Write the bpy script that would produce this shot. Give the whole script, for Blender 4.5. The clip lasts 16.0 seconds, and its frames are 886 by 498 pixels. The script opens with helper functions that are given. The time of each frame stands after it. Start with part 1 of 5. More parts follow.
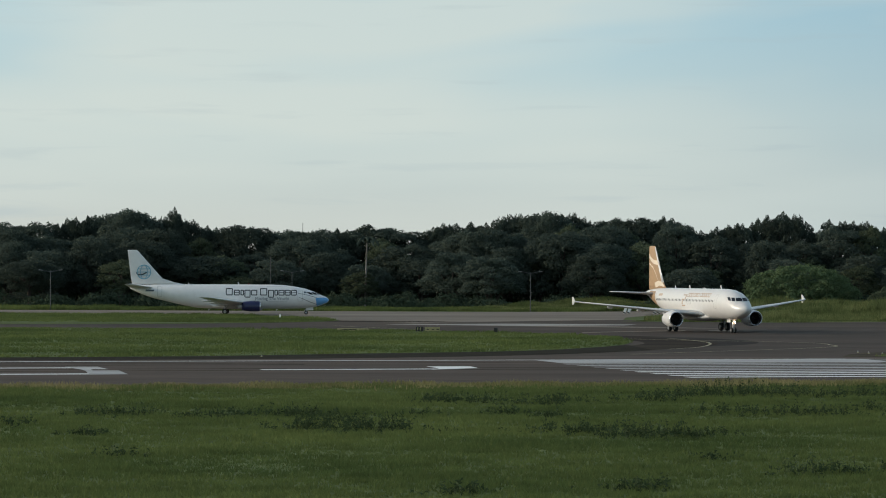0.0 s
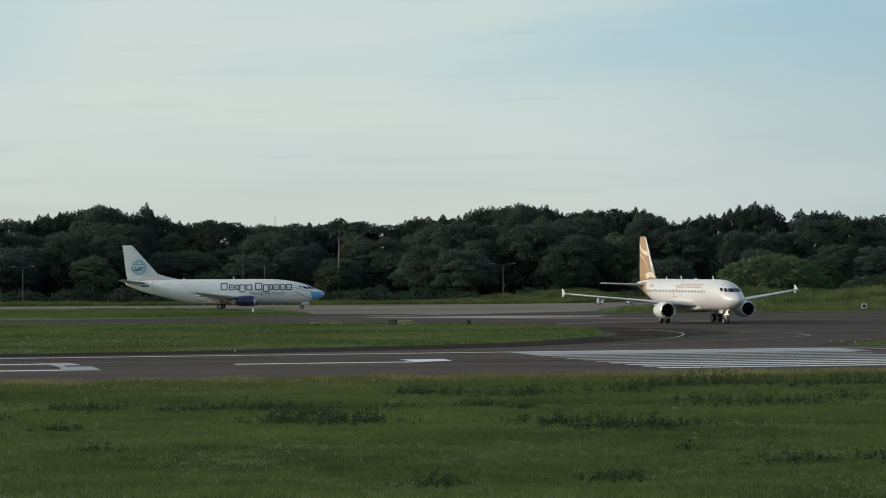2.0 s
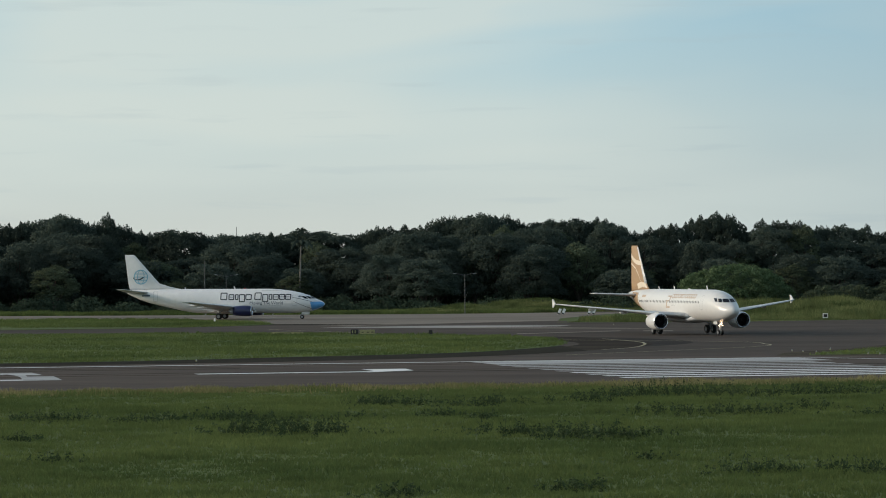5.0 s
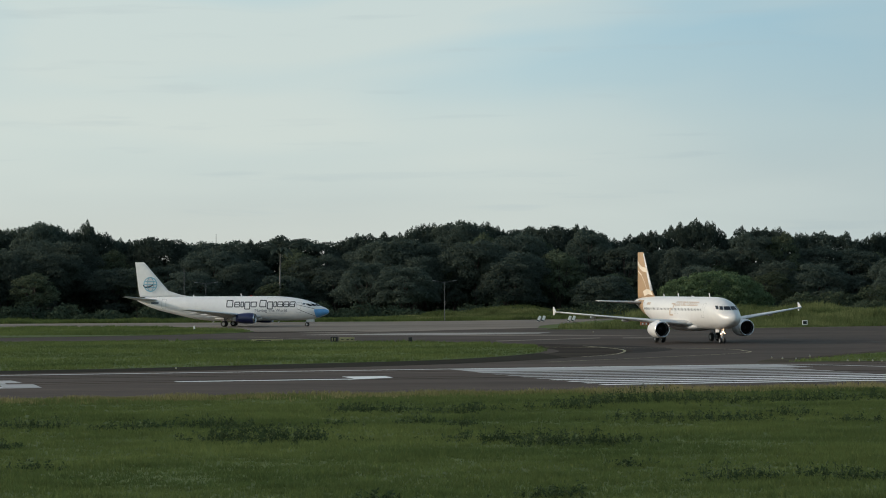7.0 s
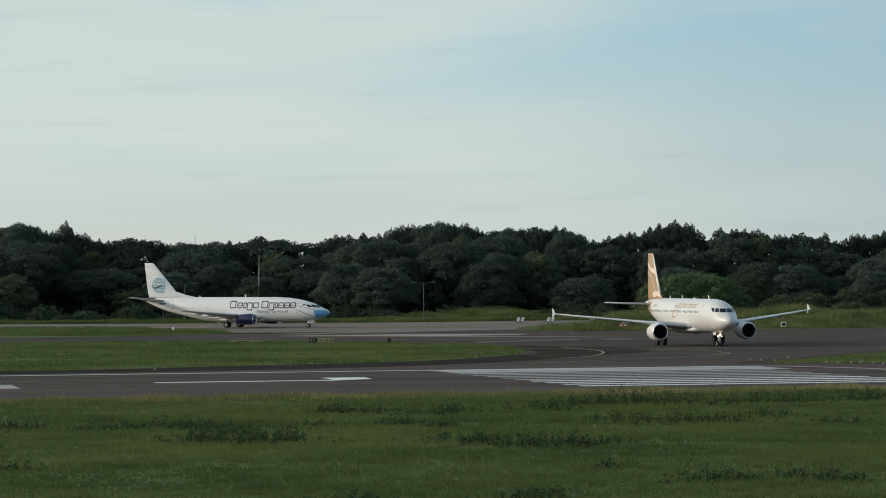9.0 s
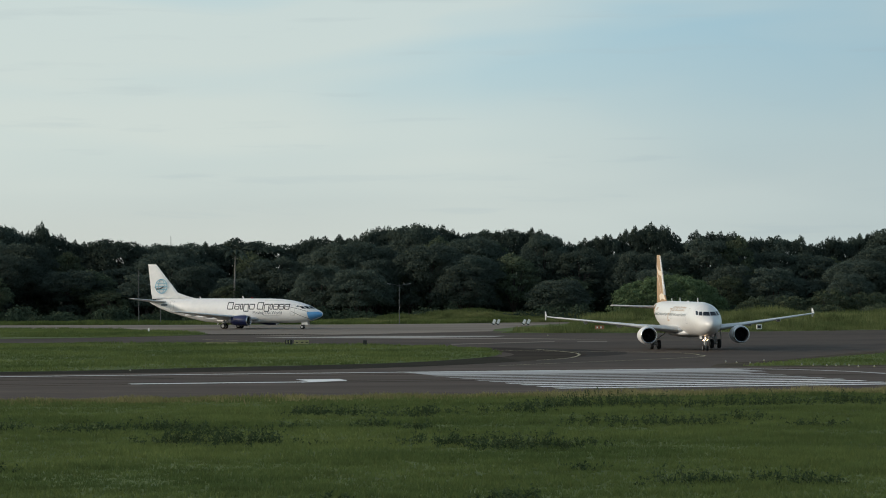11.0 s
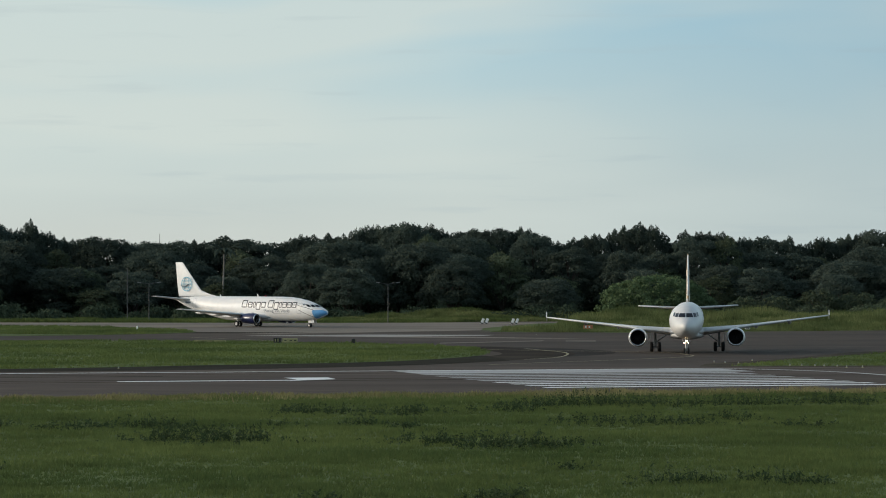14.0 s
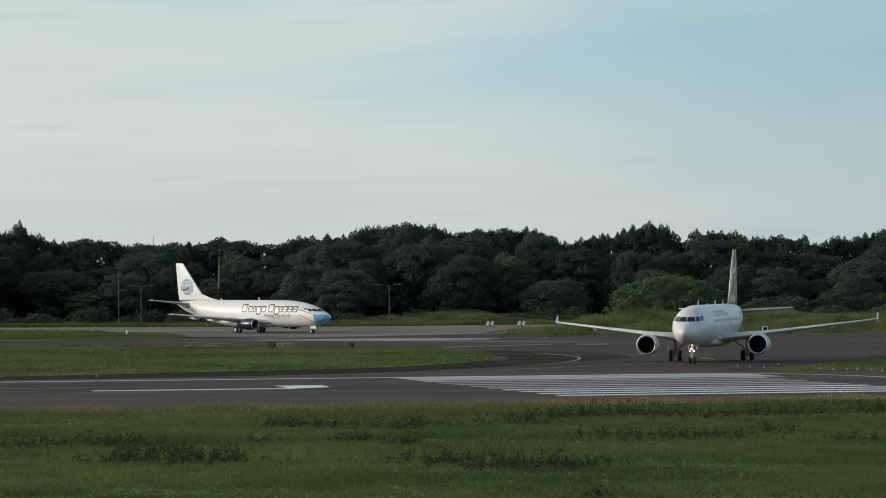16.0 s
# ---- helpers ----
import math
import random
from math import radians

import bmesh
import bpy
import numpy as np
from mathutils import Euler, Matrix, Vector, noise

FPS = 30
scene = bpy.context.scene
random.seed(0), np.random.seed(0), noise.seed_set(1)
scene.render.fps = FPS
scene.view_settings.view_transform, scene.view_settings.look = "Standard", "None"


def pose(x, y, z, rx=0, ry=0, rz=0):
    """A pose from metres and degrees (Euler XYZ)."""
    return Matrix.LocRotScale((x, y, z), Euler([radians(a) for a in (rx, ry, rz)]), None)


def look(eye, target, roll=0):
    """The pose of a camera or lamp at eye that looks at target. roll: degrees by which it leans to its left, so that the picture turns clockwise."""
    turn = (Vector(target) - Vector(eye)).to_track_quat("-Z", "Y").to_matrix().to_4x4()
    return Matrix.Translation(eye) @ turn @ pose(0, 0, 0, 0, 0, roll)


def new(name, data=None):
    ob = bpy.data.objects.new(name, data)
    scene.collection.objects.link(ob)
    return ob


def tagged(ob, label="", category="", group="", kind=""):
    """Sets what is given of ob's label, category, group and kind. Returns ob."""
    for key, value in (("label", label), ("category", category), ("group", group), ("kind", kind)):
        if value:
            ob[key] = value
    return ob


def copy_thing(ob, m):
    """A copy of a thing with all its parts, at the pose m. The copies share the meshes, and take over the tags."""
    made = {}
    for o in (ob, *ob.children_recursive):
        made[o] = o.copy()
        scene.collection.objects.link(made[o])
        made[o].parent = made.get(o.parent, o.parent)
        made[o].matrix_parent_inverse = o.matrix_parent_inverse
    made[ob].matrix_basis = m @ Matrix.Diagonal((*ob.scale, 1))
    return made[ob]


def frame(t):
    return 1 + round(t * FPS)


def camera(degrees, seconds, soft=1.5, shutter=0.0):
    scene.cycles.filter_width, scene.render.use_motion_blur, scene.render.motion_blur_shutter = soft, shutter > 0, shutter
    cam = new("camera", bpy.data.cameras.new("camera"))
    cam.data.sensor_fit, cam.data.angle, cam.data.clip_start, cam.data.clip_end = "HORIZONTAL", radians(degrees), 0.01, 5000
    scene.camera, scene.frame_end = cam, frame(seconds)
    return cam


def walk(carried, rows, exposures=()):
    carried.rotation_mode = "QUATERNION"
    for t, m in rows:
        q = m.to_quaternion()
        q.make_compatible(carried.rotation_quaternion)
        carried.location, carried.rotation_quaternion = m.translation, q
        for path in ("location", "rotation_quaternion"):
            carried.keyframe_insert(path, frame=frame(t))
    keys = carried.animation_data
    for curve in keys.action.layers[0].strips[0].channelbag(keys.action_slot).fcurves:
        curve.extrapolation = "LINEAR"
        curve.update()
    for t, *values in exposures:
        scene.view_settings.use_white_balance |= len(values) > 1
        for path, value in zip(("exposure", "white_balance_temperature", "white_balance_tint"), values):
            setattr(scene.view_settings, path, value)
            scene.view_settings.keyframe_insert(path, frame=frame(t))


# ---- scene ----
# camera on a roof terrace about nine metres up: seconds, place, pan, tilt, roll
cam = camera(14.8, 16.0, soft=1.0)
VIEW = (
    (0, 0.00, 0.00, 9.059, -1.7138, 0.2619, 0.193),
    (0.5, 0.00, 0.00, 9.059, -1.5985, 0.2359, 0.243),
    (1, 0.00, 0.00, 9.059, -1.4657, 0.1918, 0.186),
    (1.5, 0.00, 0.00, 9.059, -1.3380, 0.1403, 0.090),
    (2, 0.00, 0.00, 9.059, -1.2521, 0.1399, -0.337),
    (2.5, 0.00, 0.00, 9.059, -1.1675, 0.1584, -0.512),
    (3, 0.00, 0.00, 9.059, -1.0740, 0.2149, -0.366),
    (3.5, 0.00, 0.00, 9.059, -0.9537, 0.2467, -0.225),
    (4, 0.00, 0.00, 9.059, -0.8200, 0.2660, -0.165),
    (6.5, 0.00, 0.00, 9.059, -0.3667, 0.3815, -0.542),
    (7, 0.00, 0.00, 9.059, -0.2648, 0.4201, -0.391),
    (7.5, 0.00, 0.00, 9.059, -0.1593, 0.4302, -0.251),
    (8, 0.00, 0.00, 9.059, -0.0591, 0.4217, -0.318),
    (8.5, 0.00, 0.00, 9.059, 0.0188, 0.4322, -0.304),
    (9, 0.00, 0.00, 9.059, 0.0877, 0.4388, -0.323),
    (11.5, 0.00, 0.00, 9.059, 0.6032, 0.4723, -0.097),
    (12, 0.00, 0.00, 9.059, 0.6599, 0.4673, -0.005),
    (12.5, 0.00, 0.00, 9.059, 0.6795, 0.4536, -0.160),
    (13, 0.00, 0.00, 9.059, 0.6748, 0.4350, -0.063),
    (13.5, 0.00, 0.00, 9.059, 0.6802, 0.4422, -0.060),
    (14, 0.00, 0.00, 9.059, 0.6790, 0.4504, 0.037),
    (14.5, 0.08, 6.69, 8.933, 0.6716, 0.4630, -0.050),
    (15, 0.20, 15.31, 8.775, 0.7214, 0.4695, -0.131),
    (15.5, 0.31, 23.95, 8.623, 0.7010, 0.5013, -0.175),
    (16, 0.28, 24.44, 8.615, 0.6276, 0.5131, -0.225),
)


def view_pose(x, y, z, pan, tilt, roll):
    p, q = radians(pan), radians(tilt)
    way = (math.sin(p) * math.cos(q), math.cos(p) * math.cos(q), math.sin(q))
    return look((x, y, z), (x + 100 * way[0], y + 100 * way[1], z + 100 * way[2]), roll)


walk(cam, [(r[0], view_pose(*r[1:])) for r in VIEW])

# ---- light: low evening sun from the side, pale hazy sky ----
SUN_ELEVATION, SUN_TURN = 15.0, -90.0  # degrees; turn clockwise from the way ahead
scene.view_settings.exposure = 0.0
world = bpy.data.worlds.new("evening_sky")
scene.world = world
world.use_nodes = True
wn, wl = world.node_tree.nodes, world.node_tree.links
wn.clear()


def wnode(kind, **values):
    n = wn.new(kind)
    for k, v in values.items():
        n.inputs[k].default_value = v
    return n


sky = wn.new("ShaderNodeTexSky")
sky.sky_type, sky.sun_disc = "NISHITA", False
sky.sun_elevation, sky.sun_rotation = radians(SUN_ELEVATION), radians(SUN_TURN)
sky.air_density, sky.dust_density = 1.0, 1.5
dim = wn.new("ShaderNodeMix")
dim.data_type, dim.blend_type = "RGBA", "MULTIPLY"
dim.inputs[0].default_value = 1.0
wl.new(sky.outputs[0], dim.inputs[6])
dim.inputs[7].default_value = (0.255, 0.235, 0.195, 1)
spot = wn.new("ShaderNodeTexCoord")
height = wn.new("ShaderNodeSeparateXYZ")
wl.new(spot.outputs["Generated"], height.inputs[0])
# hazy band by the horizon, clearer and bluer above
band = wn.new("ShaderNodeMapRange")
band.inputs["From Min"].default_value, band.inputs["From Max"].default_value = 0.0, 0.10
wl.new(height.outputs["Z"], band.inputs["Value"])
tone = wn.new("ShaderNodeValToRGB")
tone.color_ramp.elements[0].position, tone.color_ramp.elements[0].color = 0.05, (0.585, 0.62, 0.60, 1)
tone.color_ramp.elements[1].position, tone.color_ramp.elements[1].color = 0.85, (0.40, 0.615, 0.735, 1)
stop = tone.color_ramp.elements.new(0.42)
stop.color = (0.545, 0.665, 0.69, 1)
wl.new(band.outputs[0], tone.inputs["Fac"])
# long thin cloud sheets lying along the horizon
squash = wn.new("ShaderNodeMapping")
squash.inputs["Location"].default_value = (0.6, 1.3, 0.35)
squash.inputs["Rotation"].default_value = (0.0, radians(-1.5), 0.0)
squash.inputs["Scale"].default_value = (-5.0, 5.0, 26.0)
wl.new(spot.outputs["Generated"], squash.inputs["Vector"])
veil = wnode("ShaderNodeTexNoise", Scale=1.0, Detail=3.0, Roughness=0.45, Distortion=0.3)
wl.new(squash.outputs[0], veil.inputs["Vector"])
ramp = wn.new("ShaderNodeMapRange")
ramp.inputs["From Min"].default_value, ramp.inputs["From Max"].default_value = 0.40, 0.60
ramp.inputs["To Min"].default_value, ramp.inputs["To Max"].default_value = 0.0, 0.74
wl.new(veil.outputs["Fac"], ramp.inputs["Value"])
cloud = wn.new("ShaderNodeMix")
cloud.data_type = "RGBA"
wl.new(ramp.outputs[0], cloud.inputs[0])
wl.new(tone.outputs[0], cloud.inputs[6])
cloud.inputs[7].default_value = (0.66, 0.725, 0.705, 1)
# thin grey wisps
wisp_map = wn.new("ShaderNodeMapping")
wisp_map.inputs["Scale"].default_value = (16.0, 16.0, 190.0)
wl.new(spot.outputs["Generated"], wisp_map.inputs["Vector"])
wisp = wnode("ShaderNodeTexNoise", Scale=1.0, Detail=4.0, Roughness=0.5, Distortion=0.2)
wl.new(wisp_map.outputs[0], wisp.inputs["Vector"])
thin = wn.new("ShaderNodeMapRange")
thin.inputs["From Min"].default_value, thin.inputs["From Max"].default_value = 0.58, 0.76
thin.inputs["To Min"].default_value, thin.inputs["To Max"].default_value = 0.0, 0.5
wl.new(wisp.outputs["Fac"], thin.inputs["Value"])
streak = wn.new("ShaderNodeMix")
streak.data_type = "RGBA"
wl.new(thin.outputs[0], streak.inputs[0])
wl.new(cloud.outputs[2], streak.inputs[6])
streak.inputs[7].default_value = (0.47, 0.56, 0.60, 1)
# warmer towards the sun, greyer and duller away from it
aside = wn.new("ShaderNodeMapRange")
aside.interpolation_type = "SMOOTHSTEP"
aside.inputs["From Min"].default_value, aside.inputs["From Max"].default_value = -0.17, 0.20
wl.new(height.outputs["X"], aside.inputs["Value"])
fall = wn.new("ShaderNodeValToRGB")
fall.color_ramp.elements[0].position, fall.color_ramp.elements[0].color = 0.0, (1.0, 0.99, 0.945, 1)
fall.color_ramp.elements[1].position, fall.color_ramp.elements[1].color = 1.0, (0.73, 0.795, 0.825, 1)
halfway = fall.color_ramp.elements.new(0.5)
halfway.color = (0.96, 0.965, 0.935, 1)
wl.new(aside.outputs[0], fall.inputs["Fac"])
duller = wn.new("ShaderNodeMix")
duller.data_type, duller.blend_type = "RGBA", "MULTIPLY"
duller.inputs[0].default_value = 1.0
wl.new(streak.outputs[2], duller.inputs[6])
wl.new(fall.outputs[0], duller.inputs[7])
# the open sky overhead
open_sky = wn.new("ShaderNodeMapRange")
open_sky.inputs["From Min"].default_value, open_sky.inputs["From Max"].default_value = 0.10, 0.40
wl.new(height.outputs["Z"], open_sky.inputs["Value"])
cloud = wn.new("ShaderNodeMix")
cloud.data_type = "RGBA"
wl.new(open_sky.outputs[0], cloud.inputs[0])
wl.new(duller.outputs[2], cloud.inputs[6])
wl.new(dim.outputs[2], cloud.inputs[7])
back = wnode("ShaderNodeBackground", Strength=1.0)
wl.new(cloud.outputs[2], back.inputs["Color"])
wout = wn.new("ShaderNodeOutputWorld")
wl.new(back.outputs[0], wout.inputs[0])

sun = new("sun", bpy.data.lights.new("sun", "SUN"))
sun.data.energy, sun.data.angle, sun.data.color = 2.0, radians(2.0), (1.0, 0.92, 0.82)
se, st = radians(SUN_ELEVATION), radians(SUN_TURN)
sun.matrix_world = look((300 * math.sin(st) * math.cos(se), 400 + 300 * math.cos(st) * math.cos(se), 300 * math.sin(se)), (0, 400, 0))

# ---- materials ----
def shade(name, color, rough=0.6, metal=0.0, coarse=0.2, fine=4.0, vary=0.2, fleck=0.1, bump=0.0, second=None, gloss=0.5, random_tint=0.0, island=0.0, stretch=None, thin=0.0):
    """A surface with variation at two scales: broad stains, then grain."""
    m = bpy.data.materials.new(name)
    m.use_nodes = True
    nodes, links = m.node_tree.nodes, m.node_tree.links
    b = nodes["Principled BSDF"]
    b.inputs["Roughness"].default_value, b.inputs["Metallic"].default_value = rough, metal
    b.inputs["Specular IOR Level"].default_value = gloss
    at = nodes.new("ShaderNodeTexCoord")
    place = at.outputs["Object"]
    if stretch:
        mp = nodes.new("ShaderNodeMapping")
        mp.inputs["Rotation"].default_value = (0, 0, radians(stretch[0]))
        mp.inputs["Scale"].default_value = stretch[1]
        links.new(place, mp.inputs["Vector"])
        place = mp.outputs[0]
    broad, grain = nodes.new("ShaderNodeTexNoise"), nodes.new("ShaderNodeTexNoise")
    for n, s, d in ((broad, coarse, 4.0), (grain, fine, 5.0)):
        n.inputs["Scale"].default_value, n.inputs["Detail"].default_value = s, d
        links.new(place, n.inputs["Vector"])
    other = second or tuple(c * (1 - vary) for c in color)
    first = tuple(min(1.0, c * (1 + (0 if second else vary))) for c in color)
    r = nodes.new("ShaderNodeMapRange")
    r.inputs["From Min"].default_value, r.inputs["From Max"].default_value = 0.35, 0.65
    links.new(broad.outputs["Fac"], r.inputs["Value"])
    mix = nodes.new("ShaderNodeMix")
    mix.data_type = "RGBA"
    mix.inputs[6].default_value, mix.inputs[7].default_value = (*first, 1), (*other, 1)
    links.new(r.outputs[0], mix.inputs[0])
    r2 = nodes.new("ShaderNodeMapRange")
    r2.inputs["From Min"].default_value, r2.inputs["From Max"].default_value = 0.3, 0.7
    r2.inputs["To Min"].default_value, r2.inputs["To Max"].default_value = 1 - fleck, 1 + fleck
    links.new(grain.outputs["Fac"], r2.inputs["Value"])
    value = r2.outputs[0]
    for amount, kind, out in ((random_tint, "ShaderNodeObjectInfo", "Random"), (island, "ShaderNodeNewGeometry", "Random Per Island")):
        if amount:
            info, r3, mul = nodes.new(kind), nodes.new("ShaderNodeMapRange"), nodes.new("ShaderNodeMath")
            r3.inputs["To Min"].default_value, r3.inputs["To Max"].default_value = 1 - amount, 1 + amount
            links.new(info.outputs[out], r3.inputs["Value"])
            mul.operation = "MULTIPLY"
            links.new(value, mul.inputs[0])
            links.new(r3.outputs[0], mul.inputs[1])
            value = mul.outputs[0]
    tint = nodes.new("ShaderNodeVectorMath")
    tint.operation = "SCALE"
    links.new(mix.outputs[2], tint.inputs[0])
    links.new(value, tint.inputs["Scale"])
    links.new(tint.outputs[0], b.inputs["Base Color"])
    if thin:
        pass_on, blend = nodes.new("ShaderNodeBsdfTranslucent"), nodes.new("ShaderNodeMixShader")
        links.new(tint.outputs[0], pass_on.inputs["Color"])
        blend.inputs[0].default_value = thin
        links.new(b.outputs[0], blend.inputs[1])
        links.new(pass_on.outputs[0], blend.inputs[2])
        links.new(blend.outputs[0], nodes["Material Output"].inputs["Surface"])
    if bump:
        bp = nodes.new("ShaderNodeBump")
        bp.inputs["Strength"].default_value, bp.inputs["Distance"].default_value = 0.6, bump
        links.new(grain.outputs["Fac"], bp.inputs["Height"])
        links.new(bp.outputs[0], b.inputs["Normal"])
    return m


RUN = 15.3  # the runway's turn, degrees from the x axis
GRASS = shade("mown_grass", (0.098, 0.128, 0.044), 0.95, coarse=0.05, fine=1.6, second=(0.076, 0.102, 0.035), fleck=0.18, bump=0.05, gloss=0.1)
BLADE = shade("grass_blades", (0.158, 0.192, 0.066), 0.8, coarse=0.045, fine=0.35, second=(0.092, 0.126, 0.045), fleck=0.2, gloss=0.0, island=0.10, thin=0.55)
DRY = shade("dry_grass_blades", (0.33, 0.28, 0.14), 0.85, coarse=0.08, fine=0.6, second=(0.17, 0.17, 0.07), fleck=0.2, gloss=0.0, island=0.2, thin=0.4)
REED = shade("tall_grass_blades", (0.205, 0.222, 0.092), 0.85, coarse=0.11, fine=0.5, second=(0.084, 0.112, 0.042), fleck=0.25, gloss=0.0, island=0.2, thin=0.45)
WEED = shade("weed_leaves", (0.046, 0.070, 0.031), 0.7, coarse=0.3, fine=2.0, vary=0.3, fleck=0.25, gloss=0.1, island=0.2, thin=0.3)
TARMAC = shade("runway_asphalt", (0.090, 0.067, 0.053), 0.9, coarse=0.05, fine=0.9, second=(0.052, 0.039, 0.032), fleck=0.25, gloss=0.13, stretch=(-RUN, (0.25, 1.6, 1)))
APRON = shade("worn_concrete", (0.205, 0.172, 0.138), 0.88, coarse=0.035, fine=0.5, second=(0.118, 0.098, 0.080), fleck=0.22, gloss=0.25, stretch=(8, (0.4, 1.4, 1)))
TAXI = shade("taxiway_asphalt", (0.080, 0.061, 0.049), 0.88, coarse=0.04, fine=0.7, second=(0.047, 0.037, 0.031), fleck=0.25, gloss=0.10, stretch=(-40, (0.5, 1.2, 1)))
PAINT = shade("worn_white_marking", (0.72, 0.73, 0.72), 0.75, coarse=0.25, fine=2.5, vary=0.08, fleck=0.14)
FADED = shade("faded_white_marking", (0.44, 0.44, 0.44), 0.75, coarse=0.22, fine=1.1, second=(0.27, 0.265, 0.26), fleck=0.28, stretch=(-RUN, (0.10, 1.9, 1)))
YELLOW = shade("yellow_taxi_line", (0.30, 0.265, 0.16), 0.75, coarse=0.3, fine=2.0, vary=0.2, fleck=0.2)


# ---- building helpers ----
def finish(name, bm, material, smooth=False):
    me = bpy.data.meshes.new(name)
    bm.to_mesh(me)
    bm.free()
    if smooth:
        me.polygons.foreach_set("use_smooth", [True] * len(me.polygons))
    me.materials.append(material)
    return me


def part(name, bm, material, parent, label="", smooth=False):
    ob = new(name, finish(name, bm, material, smooth) if isinstance(bm, bmesh.types.BMesh) else bm)
    ob.parent = parent
    return tagged(ob, label)


def sheet(name, outline, z, material, label, category, thick=0.02):
    """A thin level slab with the given outline."""
    bm = bmesh.new()
    top = [bm.verts.new((x, y, z)) for x, y in outline]
    low = [bm.verts.new((x, y, z - thick)) for x, y in outline]
    f = bm.faces.new(top)
    f.normal_update()
    if f.normal.z < 0:
        f.normal_flip()
    n = len(top)
    for i in range(n):
        bm.faces.new((top[i], low[i], low[(i + 1) % n], top[(i + 1) % n]))
    bmesh.ops.recalc_face_normals(bm, faces=bm.faces)
    bmesh.ops.triangulate(bm, faces=[q for q in bm.faces if len(q.verts) > 4])
    return tagged(new(name, finish(name, bm, material)), label, category, kind="structure")


CR, SR = math.cos(radians(RUN)), math.sin(radians(RUN))


def along(u, v):
    """Runway coordinates: u along it, v across, to the world."""
    return (u * CR - v * SR, u * SR + v * CR)


def smooth_line(points, steps=6):
    """A rounded outline through the points (Catmull-Rom)."""
    out = []
    for i in range(len(points) - 1):
        p0, p1, p2, p3 = (Vector(points[max(0, min(len(points) - 1, i + k))]) for k in (-1, 0, 1, 2))
        for s in range(steps):
            t = s / steps
            q = 0.5 * (2 * p1 + (p2 - p0) * t + (2 * p0 - 5 * p1 + 4 * p2 - p3) * t * t + (3 * p1 - p0 - 3 * p2 + p3) * t ** 3)
            out.append((q.x, q.y))
    return out + [tuple(points[-1])]


def ribbon(name, points, width, z, material, label, category):
    left, right = [], []
    for i, p in enumerate(points):
        a, b = Vector(points[max(0, i - 1)]), Vector(points[min(len(points) - 1, i + 1)])
        w = (b - a).normalized()
        side = Vector((-w.y, w.x)) * width / 2
        left.append((p[0] + side.x, p[1] + side.y))
        right.append((p[0] - side.x, p[1] - side.y))
    return sheet(name, left + right[::-1], z, material, label, category, 0.004)


# ---- ground and paving ----
bm = bmesh.new()
bmesh.ops.create_grid(bm, x_segments=90, y_segments=90, size=4400)
for v in bm.verts:
    v.co.y += 400
tagged(new("ground", finish("ground", bm, GRASS)), "flat mown green airfield grass reaching to the horizon", "ground", kind="structure")

NEAR_EDGE, FAR_EDGE = 249.0, 330.0
sheet("runway", [along(-420, NEAR_EDGE), along(420, NEAR_EDGE), along(420, FAR_EDGE), along(-420, FAR_EDGE)], 0.03, TARMAC,
      "dark brown-grey asphalt runway with worn surface", "runway")
# far taxiway and apron behind the grass island
sheet("apron", [(-330, 655), (-77, 657), (-12, 652), (8, 660), (20, 672), (36, 676), (24, 640), (14, 590), (13, 566), (-20, 528), (-34, 549), (-50, 580), (-72, 611), (-330, 640)], 0.030, APRON,
      "pale worn concrete taxiway behind the grass island", "taxiway")
# joining taxiway: from the apron round the island's end onto the runway
tax = [along(-400, FAR_EDGE - 4), along(260, FAR_EDGE - 4), (300, 640), (200, 618), (82, 587), (50, 566), (33, 556), (20, 552), (13, 566), (-20, 528), (-34, 549), (-62, 521), (-330, 545)]
sheet("taxiway", tax, 0.022, TAXI, "dark asphalt taxiway curving onto the runway", "taxiway")
ISLAND = smooth_line([(-110, 308.5), (-62, 321.5), (-48.5, 326.0), (-41, 328.7), (-34, 332.2), (-26, 338.0), (-19, 344.2), (-7, 353.0), (0.0, 361.5), (5.6, 375.0), (8.8, 387.0), (10.1, 401.0), (10.0, 414.0), (8.2, 430.0), (2.7, 444.5), (-4.8, 453.0), (-13.8, 461.0), (-26.8, 468.9), (-36.3, 471.0), (-52.0, 473.0), (-75.6, 475.0)], 4)
island = [along(-400, 327)] + ISLAND + [(-330, 505)]
sheet("grass_island", island, 0.06, GRASS, "mown grass island between runway and taxiway", "grass", 0.05)

# ---- aircraft materials ----
WHITE = shade("white_aircraft_paint", (0.65, 0.65, 0.64), 0.32, coarse=0.15, fine=1.5, vary=0.03, fleck=0.03, gloss=0.5)
CARGO_WHITE = shade("dull_white_aircraft_paint", (0.74, 0.74, 0.735), 0.42, coarse=0.12, fine=1.2, vary=0.05, fleck=0.04, gloss=0.45)
LEAD_GREY = shade("pale_grey_leading_edge", (0.64, 0.65, 0.65), 0.38, coarse=0.3, fine=2.5, vary=0.06, fleck=0.05)
WING_GREY = shade("light_grey_wing_paint", (0.56, 0.57, 0.575), 0.42, coarse=0.3, fine=2.5, vary=0.08, fleck=0.06)
TAN = shade("bronze_tan_paint", (0.37, 0.24, 0.13), 0.55, coarse=0.3, fine=2.0, vary=0.08, fleck=0.05)
CREAM = shade("pale_cream_paint", (0.70, 0.61, 0.49), 0.55, coarse=0.3, fine=2.0, vary=0.05, fleck=0.04)
